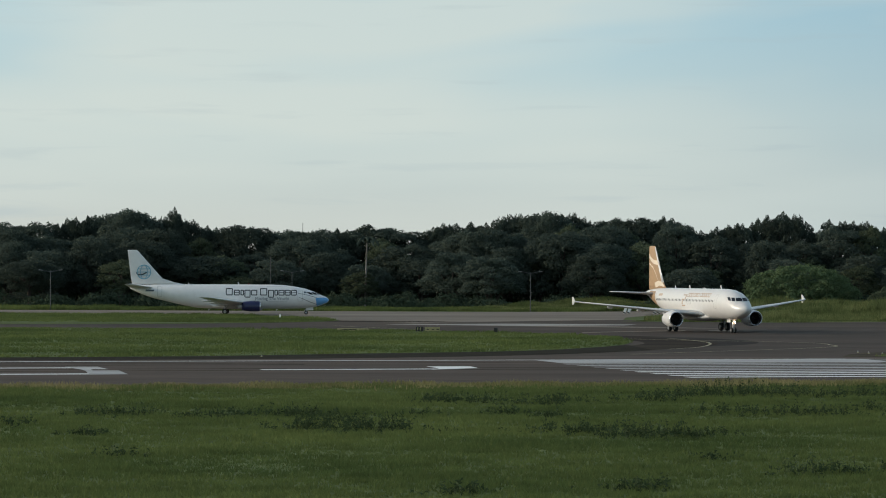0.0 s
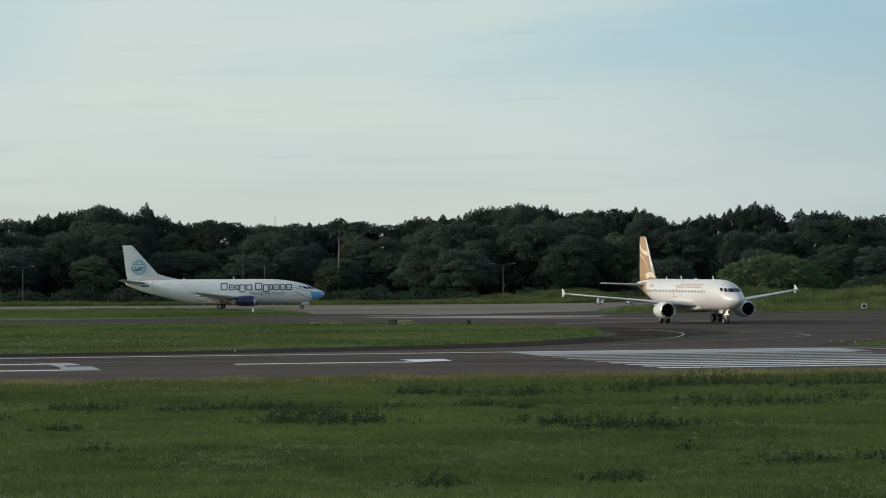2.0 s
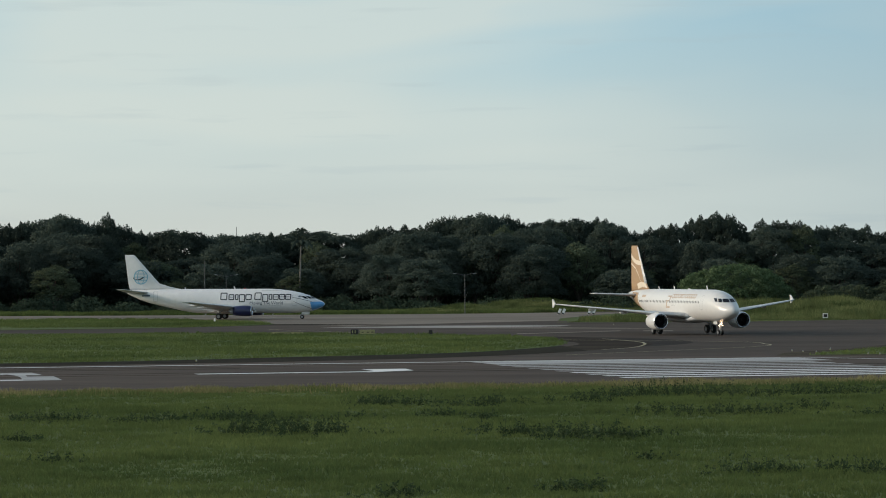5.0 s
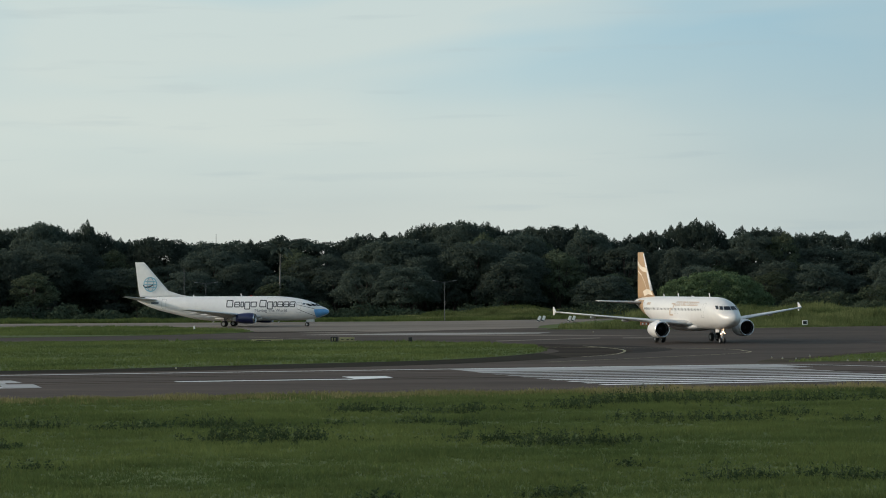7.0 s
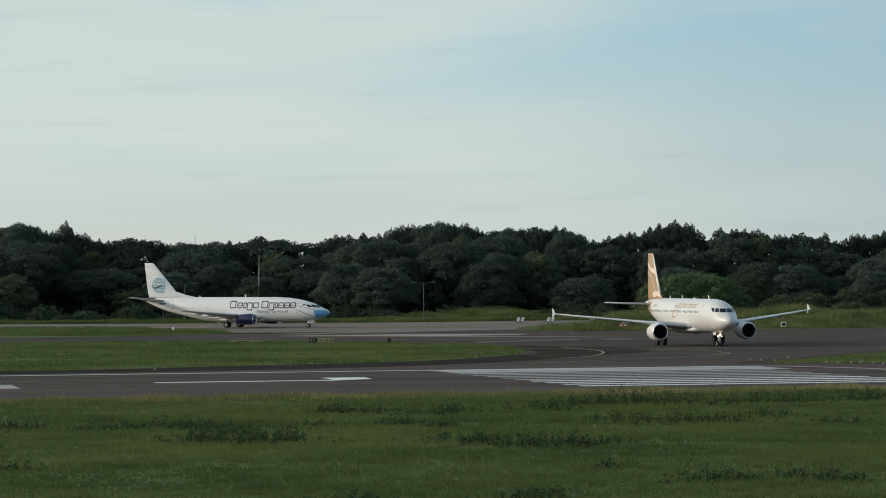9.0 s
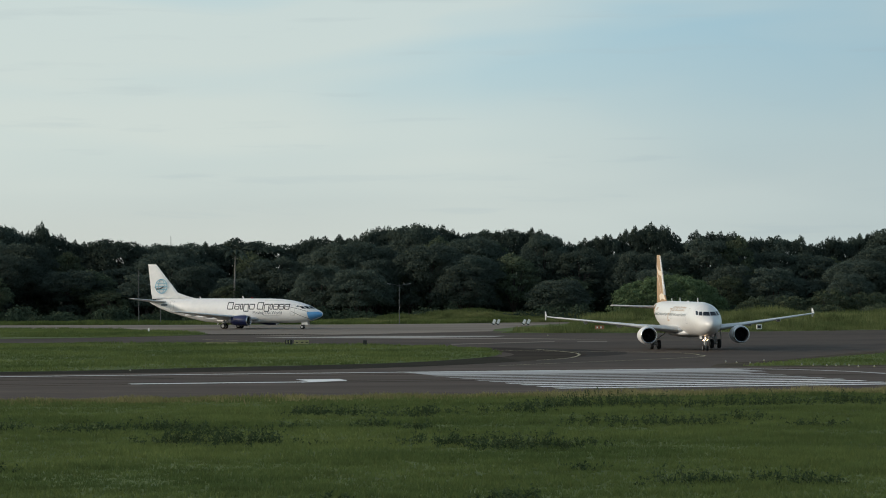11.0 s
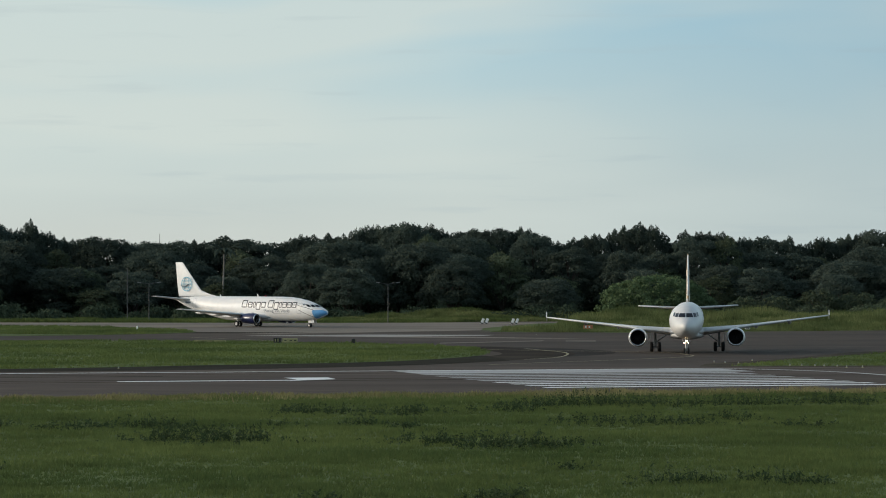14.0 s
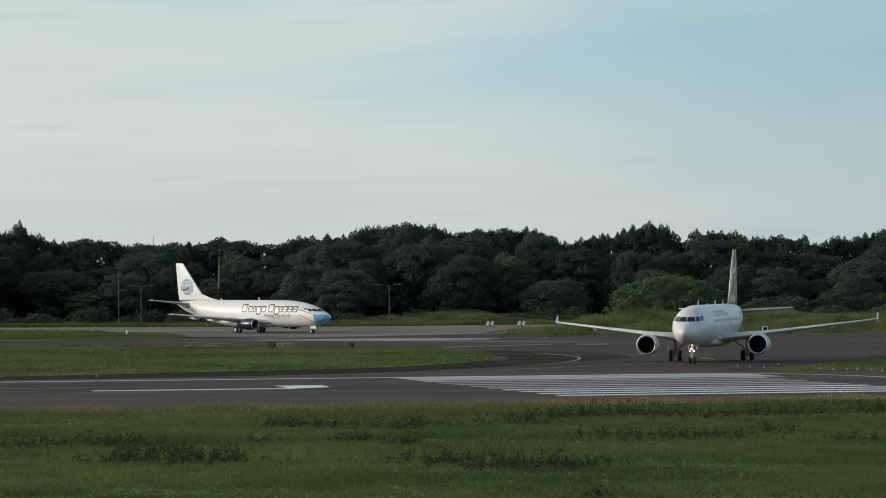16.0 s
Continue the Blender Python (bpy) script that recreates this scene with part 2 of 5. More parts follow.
BROWN = shade("light_brown_lettering_paint", (0.45, 0.34, 0.25), 0.4, coarse=0.5, fine=3.0, vary=0.08, fleck=0.05)
MASK_BLUE = shade("sky_blue_nose_paint", (0.10, 0.30, 0.58), 0.38, coarse=0.4, fine=2.0, vary=0.10, fleck=0.06)
LOGO_BLUE = shade("pale_blue_emblem_paint", (0.20, 0.45, 0.58), 0.4, coarse=0.5, fine=3.0, vary=0.08, fleck=0.05)
NAVY = shade("dark_navy_cowl_paint", (0.014, 0.020, 0.075), 0.3, coarse=0.4, fine=2.0, vary=0.15, fleck=0.08)
INK = shade("charcoal_lettering_paint", (0.022, 0.026, 0.034), 0.45, coarse=0.5, fine=3.0, vary=0.1, fleck=0.08)
GREY_INK = shade("grey_blue_lettering_paint", (0.09, 0.115, 0.15), 0.45, coarse=0.5, fine=3.0, vary=0.1, fleck=0.08)
PANEL_LINE = shade("grey_panel_line", (0.36, 0.37, 0.38), 0.5, coarse=0.5, fine=3.0, vary=0.1, fleck=0.08)
BARE = shade("bare_aluminium", (0.62, 0.63, 0.65), 0.25, metal=0.9, coarse=0.5, fine=4.0, vary=0.06, fleck=0.05)
STEEL = shade("grey_gear_steel", (0.34, 0.35, 0.36), 0.45, metal=0.4, coarse=1.0, fine=6.0, vary=0.12, fleck=0.1)
RUBBER = shade("black_tyre_rubber", (0.012, 0.012, 0.013), 0.85, coarse=1.0, fine=8.0, vary=0.2, fleck=0.15)
PANE = shade("dark_cockpit_glass", (0.006, 0.007, 0.009), 0.08, coarse=0.5, fine=3.0, vary=0.1, fleck=0.05, gloss=0.7)
CABIN = shade("cabin_window_glass", (0.13, 0.135, 0.14), 0.2, coarse=0.5, fine=3.0, vary=0.1, fleck=0.05, gloss=0.6)
BEACON_RED = shade("red_beacon_lens", (0.45, 0.02, 0.02), 0.15, coarse=2.0, fine=9.0, vary=0.1, fleck=0.05, gloss=0.6)
FAN = shade("dark_fan_blades", (0.016, 0.016, 0.018), 0.5, metal=0.5, coarse=1.0, fine=6.0, vary=0.15, fleck=0.1)
GLOW = bpy.data.materials.new("lit_landing_light")
GLOW.use_nodes = True
GLOW.node_tree.nodes["Principled BSDF"].inputs["Emission Color"].default_value = (1.0, 0.66, 0.40, 1)
GLOW.node_tree.nodes["Principled BSDF"].inputs["Emission Strength"].default_value = 14.0
DATUM = 14.0  # metres from the nose to each aircraft's origin


class Hull:
    """A fuselage from stations: metres behind the nose, top, bottom, half width."""

    def __init__(self, stations):
        self.d, self.top, self.low, self.half = (np.array(c, float) for c in zip(*stations))

    def at(self, d):
        t, b, a = (float(np.interp(d, self.d, c)) for c in (self.top, self.low, self.half))
        return (t + b) / 2, (t - b) / 2, a

    def side(self, d, z):
        zc, rb, a = self.at(d)
        return a * math.sqrt(max(0.0, 1 - ((z - zc) / rb) ** 2))

    def front(self, y, z):
        lo, hi = 0.0, 9.0
        for _ in range(40):
            mid = (lo + hi) / 2
            zc, rb, a = self.at(mid)
            if (y / a) ** 2 + ((z - zc) / rb) ** 2 <= 1:
                hi = mid
            else:
                lo = mid
        return hi

    def mesh(self, turns=56):
        bm = bmesh.new()
        end = self.d[-1]
        ds = sorted(set([0.0, 0.04, 0.12] + [0.25 * i for i in range(1, 33)] + [8 + 0.5 * i for i in range(int((end - 8) / 0.5) + 1)] + [end]))
        rings = []
        for d in ds:
            zc, rb, a = self.at(d)
            rings.append([bm.verts.new((DATUM - d, a * math.cos(2 * math.pi * k / turns), zc + rb * math.sin(2 * math.pi * k / turns))) for k in range(turns)])
        for r, s in zip(rings, rings[1:]):
            for k in range(turns):
                bm.faces.new((r[k], s[k], s[(k + 1) % turns], r[(k + 1) % turns]))
        bm.faces.new(rings[0]), bm.faces.new(rings[-1][::-1])
        bmesh.ops.recalc_face_normals(bm, faces=bm.faces)
        return bm

    def patch(self, corner, across, up, side, off=0.012):
        """A skin patch: corner(s, t) gives (metres behind nose, height) over the unit square."""
        bm = bmesh.new()
        grid = []
        for i in range(across + 1):
            row = []
            for j in range(up + 1):
                d, z = corner(i / across, j / up)
                row.append(bm.verts.new((DATUM - d, side * (self.side(d, z) + off), z)))
            grid.append(row)
        for i in range(across):
            for j in range(up):
                bm.faces.new((grid[i][j], grid[i + 1][j], grid[i + 1][j + 1], grid[i][j + 1]))
        return bm

    def windscreen(self, corners, off=0.02):
        """A pane given in front view as four (y, z) corners."""
        bm = bmesh.new()
        n, grid = 4, []
        for i in range(n + 1):
            row = []
            for j in range(n + 1):
                s, t = i / n, j / n
                a = [corners[0][k] * (1 - s) + corners[1][k] * s for k in (0, 1)]
                b = [corners[3][k] * (1 - s) + corners[2][k] * s for k in (0, 1)]
                y, z = (a[k] * (1 - t) + b[k] * t for k in (0, 1))
                row.append(bm.verts.new((DATUM - self.front(y, z) + off, y * 1.012, z + off)))
            grid.append(row)
        for i in range(n):
            for j in range(n):
                bm.faces.new((grid[i][j], grid[i + 1][j], grid[i + 1][j + 1], grid[i][j + 1]))
        return bm


def foil(stations, upright=False, side=1, lo=0.0, hi=1.0, fat=1.0):
    """A wing, tailplane or fin. stations: reach, leading edge, chord, height, thickness ratio. lo, hi: the strip of the chord."""
    bm = bmesh.new()
    cs = [lo + (hi - lo) * 0.5 * (1 - math.cos(math.pi * i / 11)) for i in range(12)]
    rings = []
    for reach, lead, chord, height, thick in stations:
        def half(c):
            return fat * 5 * thick * chord * max(0.012, 0.2969 * math.sqrt(c) - 0.126 * c - 0.3516 * c * c + 0.2843 * c ** 3 - 0.1015 * c ** 4)
        pts = [(lead + c * chord, half(c)) for c in cs] + [(lead + c * chord, -half(c)) for c in cs[::-1]]
        if upright:
            rings.append([bm.verts.new((DATUM - d, t, height)) for d, t in pts])
        else:
            rings.append([bm.verts.new((DATUM - d, side * reach, height + t)) for d, t in pts])
    n = len(rings[0])
    for r, s in zip(rings, rings[1:]):
        for k in range(n):
            bm.faces.new((r[k], s[k], s[(k + 1) % n], r[(k + 1) % n]))
    bm.faces.new(rings[0]), bm.faces.new(rings[-1][::-1])
    bmesh.ops.recalc_face_normals(bm, faces=bm.faces)
    return bm


def tube(bm, a, b, r0, r1=None, seg=12):
    a, b = Vector(a), Vector(b)
    m = Matrix.Translation((a + b) / 2) @ (b - a).to_track_quat("Z", "Y").to_matrix().to_4x4()
    bmesh.ops.create_cone(bm, cap_ends=True, segments=seg, radius1=r0, radius2=r0 if r1 is None else r1, depth=(b - a).length, matrix=m)
    return bm


def box(bm, centre, size, turn=(0, 0, 0)):
    bmesh.ops.create_cube(bm, size=1.0, matrix=Matrix.Translation(centre) @ Euler([radians(a) for a in turn]).to_matrix().to_4x4() @ Matrix.Diagonal((*size, 1)))
    return bm


def spun(profile, centre, seg=36, flat=1.0):
    """A body turned about the fore-and-aft axis. profile: metres behind the nose, radius."""
    bm = bmesh.new()
    rings = [[bm.verts.new((DATUM - d, centre[0] + r * math.cos(2 * math.pi * k / seg), centre[1] + r * (flat if math.sin(2 * math.pi * k / seg) < 0 else 1) * math.sin(2 * math.pi * k / seg))) for k in range(seg)] for d, r in profile]
    for r, s in zip(rings, rings[1:]):
        for k in range(seg):
            bm.faces.new((r[k], s[k], s[(k + 1) % seg], r[(k + 1) % seg]))
    return bm


def disc(d, radius, centre, seg=36):
    bm = bmesh.new()
    bm.faces.new([bm.verts.new((DATUM - d, centre[0] + radius * math.cos(2 * math.pi * k / seg), centre[1] + radius * math.sin(2 * math.pi * k / seg))) for k in range(seg)])
    return bm


def engine(plane, front, y, z, r, cowl_mat, flat, wing_z):
    """A turbofan pod: cowl, bright lip, fan, spinner, hot nozzle and pylon."""
    c = (y, z)
    pod = part("engine", spun([(front + 0.16, r * 0.90), (front + 0.45, r * 0.975), (front + 1.0, r), (front + 1.8, r * 0.99), (front + 2.7, r * 0.90), (front + 3.3, r * 0.80), (front + 3.28, r * 0.72), (front + 2.4, r * 0.72)], c, flat=flat), cowl_mat, plane, smooth=True)
    part("intake_lip", spun([(front + 0.9, r * 0.74), (front + 0.35, r * 0.745), (front + 0.08, r * 0.78), (front, r * 0.835), (front + 0.05, r * 0.88), (front + 0.17, r * 0.905)], c, flat=flat), BARE, pod, "bright bare metal intake lip", True)
    duct = spun([(front + 0.88, r * 0.745), (front + 1.3, r * 0.75), (front + 1.32, r * 0.1)], c, flat=flat)
    part("intake_duct", duct, FAN, pod, "dark intake duct", True)
    fan = bmesh.new()
    for k in range(24):
        a = 2 * math.pi * k / 24
        p, q = (math.cos(a), math.sin(a)), (math.cos(a + 0.2), math.sin(a + 0.2))
        fan.faces.new([fan.verts.new(v) for v in ((DATUM - front - 1.05, y + 0.2 * p[0], z + 0.2 * p[1]), (DATUM - front - 1.05, y + r * 0.72 * p[0], z + r * 0.72 * p[1]), (DATUM - front - 1.2, y + r * 0.72 * q[0], z + r * 0.72 * q[1]), (DATUM - front - 1.2, y + 0.2 * q[0], z + 0.2 * q[1]))])
    part("fan", fan, FAN, pod)
    part("spinner", spun([(front + 0.72, 0.01), (front + 0.85, 0.14), (front + 1.1, 0.26)], c), FAN, pod, smooth=True)
    part("exhaust_nozzle", spun([(front + 2.6, r * 0.55), (front + 3.5, r * 0.52), (front + 4.1, r * 0.40), (front + 4.08, r * 0.34), (front + 4.5, 0.08), (front + 4.52, 0.01)], c), STEEL, pod, "dark heat-stained metal nozzle", True)
    py = bmesh.new()
    box(py, (DATUM - front - 2.6, y, (z + r * 0.7 + wing_z) / 2 + 0.05), (3.6, 0.26, max(0.35, wing_z - z - r * 0.55)), (0, -6, 0))
    bmesh.ops.bevel(py, geom=py.edges, offset=0.08, segments=2, affect="EDGES")
    part("pylon", py, cowl_mat if cowl_mat is WHITE else WING_GREY, pod)
    return pod


WHEELS = []


def wheel(plane, d, y, r, w):
    bm = bmesh.new()
    prof = [(-w / 2, r * 0.55), (-w / 2, r * 0.86), (-w * 0.36, r * 0.97), (0, r), (w * 0.36, r * 0.97), (w / 2, r * 0.86), (w / 2, r * 0.55)]
    seg = 24
    rings = [[bm.verts.new((q * math.cos(2 * math.pi * k / seg), o, q * math.sin(2 * math.pi * k / seg))) for k in range(seg)] for o, q in prof]
    for a, b in zip(rings, rings[1:]):
        for k in range(seg):
            bm.faces.new((a[k], b[k], b[(k + 1) % seg], a[(k + 1) % seg]))
    ob = part("wheel", bm, RUBBER, plane, smooth=True)
    ob.location = (DATUM - d, y, r)
    hub = bmesh.new()
    tube(hub, (0, -w * 0.42, 0), (0, w * 0.42, 0), r * 0.56, seg=20)
    for k in range(6):
        a = math.pi * k / 3
        tube(hub, (r * 0.34 * math.cos(a), -w * 0.46, r * 0.34 * math.sin(a)), (r * 0.34 * math.cos(a), w * 0.46, r * 0.34 * math.sin(a)), r * 0.08, seg=6)
    part("rim", hub, STEEL, ob, "grey metal wheel hub")
    WHEELS.append((ob, r))
    return ob


def gear(plane, d, y, r, w, spread, height, rake, door):
    """An undercarriage leg with twin wheels."""
    bm = bmesh.new()
    tube(bm, (DATUM - d, y, r), (DATUM - d + rake, y, height), 0.11, 0.15)
    tube(bm, (DATUM - d, y, r * 1.6), (DATUM - d, y, height * 0.62), 0.16)
    tube(bm, (DATUM - d, y - spread, r), (DATUM - d, y + spread, r), 0.09)
    leg = part("gear_leg", bm, STEEL, plane, "painted grey undercarriage leg")
    brace = bmesh.new()
    if abs(y) > 0.1:
        tube(brace, (DATUM - d, y, height * 0.42), (DATUM - d, y * 0.45, height * 0.98), 0.07)
        tube(brace, (DATUM - d, y, height * 0.5), (DATUM - d + 1.1, y, height), 0.05)
    else:
        tube(brace, (DATUM - d, 0, height * 0.4), (DATUM - d + 1.3, 0, height), 0.06)
        tube(brace, (DATUM - d + 0.2, -0.1, height * 0.3), (DATUM - d + 0.2, 0.1, height * 0.3), 0.09)
    part("brace", brace, STEEL, leg)
    link = bmesh.new()
    tube(link, (DATUM - d - 0.12, y, r * 1.1), (DATUM - d - 0.38, y, r * 1.9), 0.045)
    tube(link, (DATUM - d - 0.38, y, r * 1.9), (DATUM - d - 0.12, y, r * 2.6), 0.045)
    part("torque_link", link, STEEL, leg)
    for k in door:
        dm = box(bmesh.new(), k[:3], k[3:6], k[6:9] if len(k) > 6 else (0, 0, 0))
        bmesh.ops.bevel(dm, geom=dm.edges, offset=0.02, segments=1, affect="EDGES")
        part("gear_door", dm, WHITE, leg, "white gear door")
    for s in (-1, 1):
        wheel(plane, d, y + s * spread, r, w)
    return leg


def stroke(hull, plane, name, points, width, material, side, label="", off=0.014):
    """A painted line on the skin through (metres behind nose, height) points."""
    bm = bmesh.new()
    pts = []
    for (a, b) in zip(points, points[1:]):
        pts += [(a[0] + (b[0] - a[0]) * k / 6, a[1] + (b[1] - a[1]) * k / 6) for k in range(6)]
    pts.append(points[-1])
    rows = []
    for i, p in enumerate(pts):
        a, b = pts[max(0, i - 1)], pts[min(len(pts) - 1, i + 1)]
        n = Vector((-(b[1] - a[1]), b[0] - a[0])).normalized() * width / 2
        rows.append([bm.verts.new((DATUM - q[0], side * (hull.side(q[0], q[1]) + off), q[1])) for q in ((p[0] + n.x, p[1] + n.y), (p[0] - n.x, p[1] - n.y))])
    for a, b in zip(rows, rows[1:]):
        bm.faces.new((a[0], a[1], b[1], b[0]))
    return part(name, bm, material, plane, label)


def frame_mark(hull, plane, name, d0, d1, z0, z1, width, material, side, label=""):
    """A hollow rounded block of paint on the skin."""
    c = 0.05
    s = 1 if d1 > d0 else -1
    ring = [(d0 + s * c, z0), (d1 - s * c, z0), (d1, z0 + c), (d1, z1 - c), (d1 - s * c, z1), (d0 + s * c, z1), (d0, z1 - c), (d0, z0 + c), (d0 + s * c, z0)]
    return stroke(hull, plane, name, ring, width, material, side, label)


def wing_reach(stations, y):
    return [float(np.interp(y, [s[0] for s in stations], [s[k] for s in stations])) for k in (1, 2, 3)]


def aerial(plane, d, z, height, length):
    bm = bmesh.new()
    vs = [bm.verts.new((DATUM - d - x, y, zz)) for y in (-0.03, 0.03) for x, zz in ((0, z - 0.05), (length, z - 0.05), (length * 1.25, z + height), (length * 0.75, z + height))]
    for f in ((0, 1, 2, 3), (7, 6, 5, 4), (0, 4, 5, 1), (1, 5, 6, 2), (2, 6, 7, 3), (3, 7, 4, 0)):
        bm.faces.new([vs[k] for k in f])
    return part("aerial", bm, WHITE, plane, "white blade aerial")


# ---- passenger jet with the bronze tail ----
def build_jet():
    plane = tagged(new("passenger_jet"), "white twin-engine passenger jet with bronze tail taxiing on the taxiway", "airplane")
    hull = Hull([(0, 3.30, 3.10, 0.10), (0.12, 3.52, 2.86, 0.34), (0.35, 3.70, 2.68, 0.58), (0.7, 3.9, 2.48, 0.82), (1.1, 4.06, 2.32, 1.03), (1.6, 4.26, 2.16, 1.24), (2.3, 4.76, 1.99, 1.48), (3.1, 5.2, 1.88, 1.67), (4.2, 5.56, 1.80, 1.84),
                 (5.5, 5.78, 1.75, 1.94), (7, 5.87, 1.73, 1.975), (23, 5.87, 1.73, 1.975), (25.5, 5.87, 1.9, 1.95), (29, 5.86, 2.62, 1.7), (32, 5.80, 3.35, 1.30), (34.5, 5.68, 4.05, 0.85), (36.5, 5.5, 4.65, 0.45), (37.4, 5.36, 4.95, 0.2)])
    part("fuselage", hull.mesh(), WHITE, plane, smooth=True)
    fairing = spun([(10.6, 0.05), (11.2, 0.8), (12.4, 1.25), (14, 1.42), (18.5, 1.42), (20.5, 1.1), (22, 0.5), (22.6, 0.05)], (0, 2.05), flat=0.42)
    for v in fairing.verts:
        v.co.y *= 1.48
    part("belly_fairing", fairing, WHITE, plane, smooth=True)
    wing = [(1.0, 11.4, 8.2, 2.35, 0.13), (2.0, 12.0, 7.3, 2.45, 0.13), (6.4, 14.3, 4.1, 2.95, 0.115), (11.5, 17.0, 2.8, 3.52, 0.11), (16.6, 19.7, 1.6, 4.12, 0.105), (16.95, 19.95, 1.3, 4.16, 0.10)]
    tail = [(0.5, 31.4, 4.4, 5.0, 0.10), (6.1, 34.75, 1.75, 5.32, 0.10), (6.22, 34.95, 1.4, 5.33, 0.09)]
    for s in (-1, 1):
        w = part("wing", foil(wing, side=s), WING_GREY, plane, "light grey swept wing", True)
        part("slat", foil([(a, b - 0.03, c, d, e) for a, b, c, d, e in wing[1:5]], side=s, lo=0.0, hi=0.10, fat=1.06), LEAD_GREY, w, "pale grey leading edge slat", True)
        part("flap", foil([(y, *wing_reach(wing, y), 0.12) for y in (2.2, 6.4, 11.8)], side=s, lo=0.78, hi=1.0, fat=1.25), WING_GREY, w)
        fence = bmesh.new()
        vs = [fence.verts.new((DATUM - d, s * y, z)) for y in (16.93, 17.02) for d, z in ((20.3, 4.2), (21.2, 4.82), (21.5, 4.82), (21.45, 4.2), (21.4, 3.72), (21.1, 3.72))]
        for k in range(6):
            fence.faces.new((vs[k], vs[(k + 1) % 6], vs[(k + 1) % 6 + 6], vs[k + 6]))
        fence.faces.new(vs[:6]), fence.faces.new(vs[6:][::-1])
        part("wingtip_fence", fence, WHITE, w, "white wingtip fence")
        for y in (4.2, 8.2, 12.2):
            d0, ch, z0 = wing_reach(wing, y)
            part("flap_track_fairing", spun([(d0 + ch * 0.45, 0.03), (d0 + ch * 0.6, 0.2), (d0 + ch * 0.9, 0.24), (d0 + ch * 1.15, 0.14), (d0 + ch * 1.3, 0.02)], (s * y, z0 - 0.22), 12), WHITE, w, smooth=True)
        engine(plane, 11.1, s * 5.75, 1.80, 1.12, WHITE, 0.98, 2.72)
        part("tailplane", foil(tail, side=s), WING_GREY, plane, "light grey tailplane", True)
        gear(plane, 17.71, s * 3.8, 0.58, 0.42, 0.46, 2.6, 0.0, [(DATUM - 17.7, s * 4.45, 1.75, 0.9, 0.05, 1.3, 0, 0, 0)])
        # skin details
        part("tail_paint", hull.patch(lambda a, b: (29.2 + 3.4 * a + 1.9 * b, (lambda q: q[0] - q[1] * 0.93 + 1.86 * q[1] * b * 0.86)(hull.at(29.2 + 3.4 * a + 1.9 * b))), 10, 12, s), TAN, plane, "bronze rear fuselage paint")
        for i, (d, w0) in enumerate(((6.3, 0.82), (30.2, 0.78))):
            frame_mark(hull, plane, "cabin_door", d, d + w0, 3.3, 5.1, 0.045, PANEL_LINE, s, "outlined cabin door")
        for d in (15.6, 16.5):
            frame_mark(hull, plane, "wing_exit", d, d + 0.5, 3.75, 4.75, 0.04, PANEL_LINE, s, "outlined overwing exit")
        pane = bmesh.new()
        pane.faces.new([pane.verts.new((0.12 * math.cos(2 * math.pi * k / 12), 0, 0.18 * math.sin(2 * math.pi * k / 12))) for k in range(12)])
        pane_mesh = finish("window", pane, CABIN)
        for k in range(43):
            d = 7.6 + 0.533 * k
            if 29.9 < d < 31.2:
                continue
            ob = part("window", pane_mesh, None, plane)
            ob.location = (DATUM - d, s * (hull.side(d, 4.28) + 0.014), 4.28)
            ob.rotation_euler = (radians(10 * s), 0, 0)
        # airline name and emblem as plain blocks
        for k, (d, wd) in enumerate(((9.2, 0.62), (10.0, 0.6), (10.75, 0.6), (11.5, 0.55), (12.2, 0.6), (13.3, 0.7), (14.15, 0.25), (14.55, 0.6), (15.5, 0.5), (16.15, 0.55), (16.85, 0.55))):
            frame_mark(hull, plane, "name_block", d, d + wd, 4.80, 5.22, 0.12, BROWN, s, "light brown paint block of the airline name")
        for d, z, wd, hh in ((17.6, 4.9, 1.3, 0.16), (17.6, 4.45, 0.35, 0.6), (18.0, 4.3, 1.0, 0.16), (18.5, 3.7, 0.4, 0.7), (17.6, 3.45, 1.3, 0.2)):
            part("emblem_bar", hull.patch(lambda a, b, d=d, z=z, wd=wd, hh=hh: (d + wd * a, z + hh * b), 3, 3, s, 0.02), BROWN, plane, "light brown emblem bar")
        stroke(hull, plane, "registration_bar", [(27.2, 4.95), (28.7, 4.95)], 0.32, BROWN, s, "small brown registration bar")
        for z0, z1, y0, y1, y2, y3 in ((4.26, 4.72, 0.05, 0.84, 0.70, 0.05), (4.28, 4.74, 0.92, 1.24, 1.10, 0.80), (4.34, 4.80, 1.30, 1.47, 1.36, 1.18)):
            part("cockpit_window", hull.windscreen([(s * y0, z0), (s * y1, z0 + 0.02), (s * y2, z1), (s * y3, z1)]), PANE, plane, "dark cockpit windscreen pane")
        light = bmesh.new()
        bmesh.ops.create_icosphere(light, subdivisions=2, radius=0.06, matrix=Matrix.Translation((DATUM - 4.85, s * 0.24, 1.28)))
        part("taxi_light", light, GLOW, plane, "lit round taxi light on the nose gear", True)
    fin_rows = [(0, 29.4, 7.2, 5.55, 0.045), (0, 30.6, 6.0, 6.3, 0.07), (0, 31.3, 5.3, 7.2, 0.085), (0, 34.0, 2.45, 11.6, 0.09), (0, 34.3, 2.1, 11.76, 0.05)]
    fin = part("fin", foil(fin_rows, upright=True), TAN, plane, "bronze tail fin with cream sweep", True)

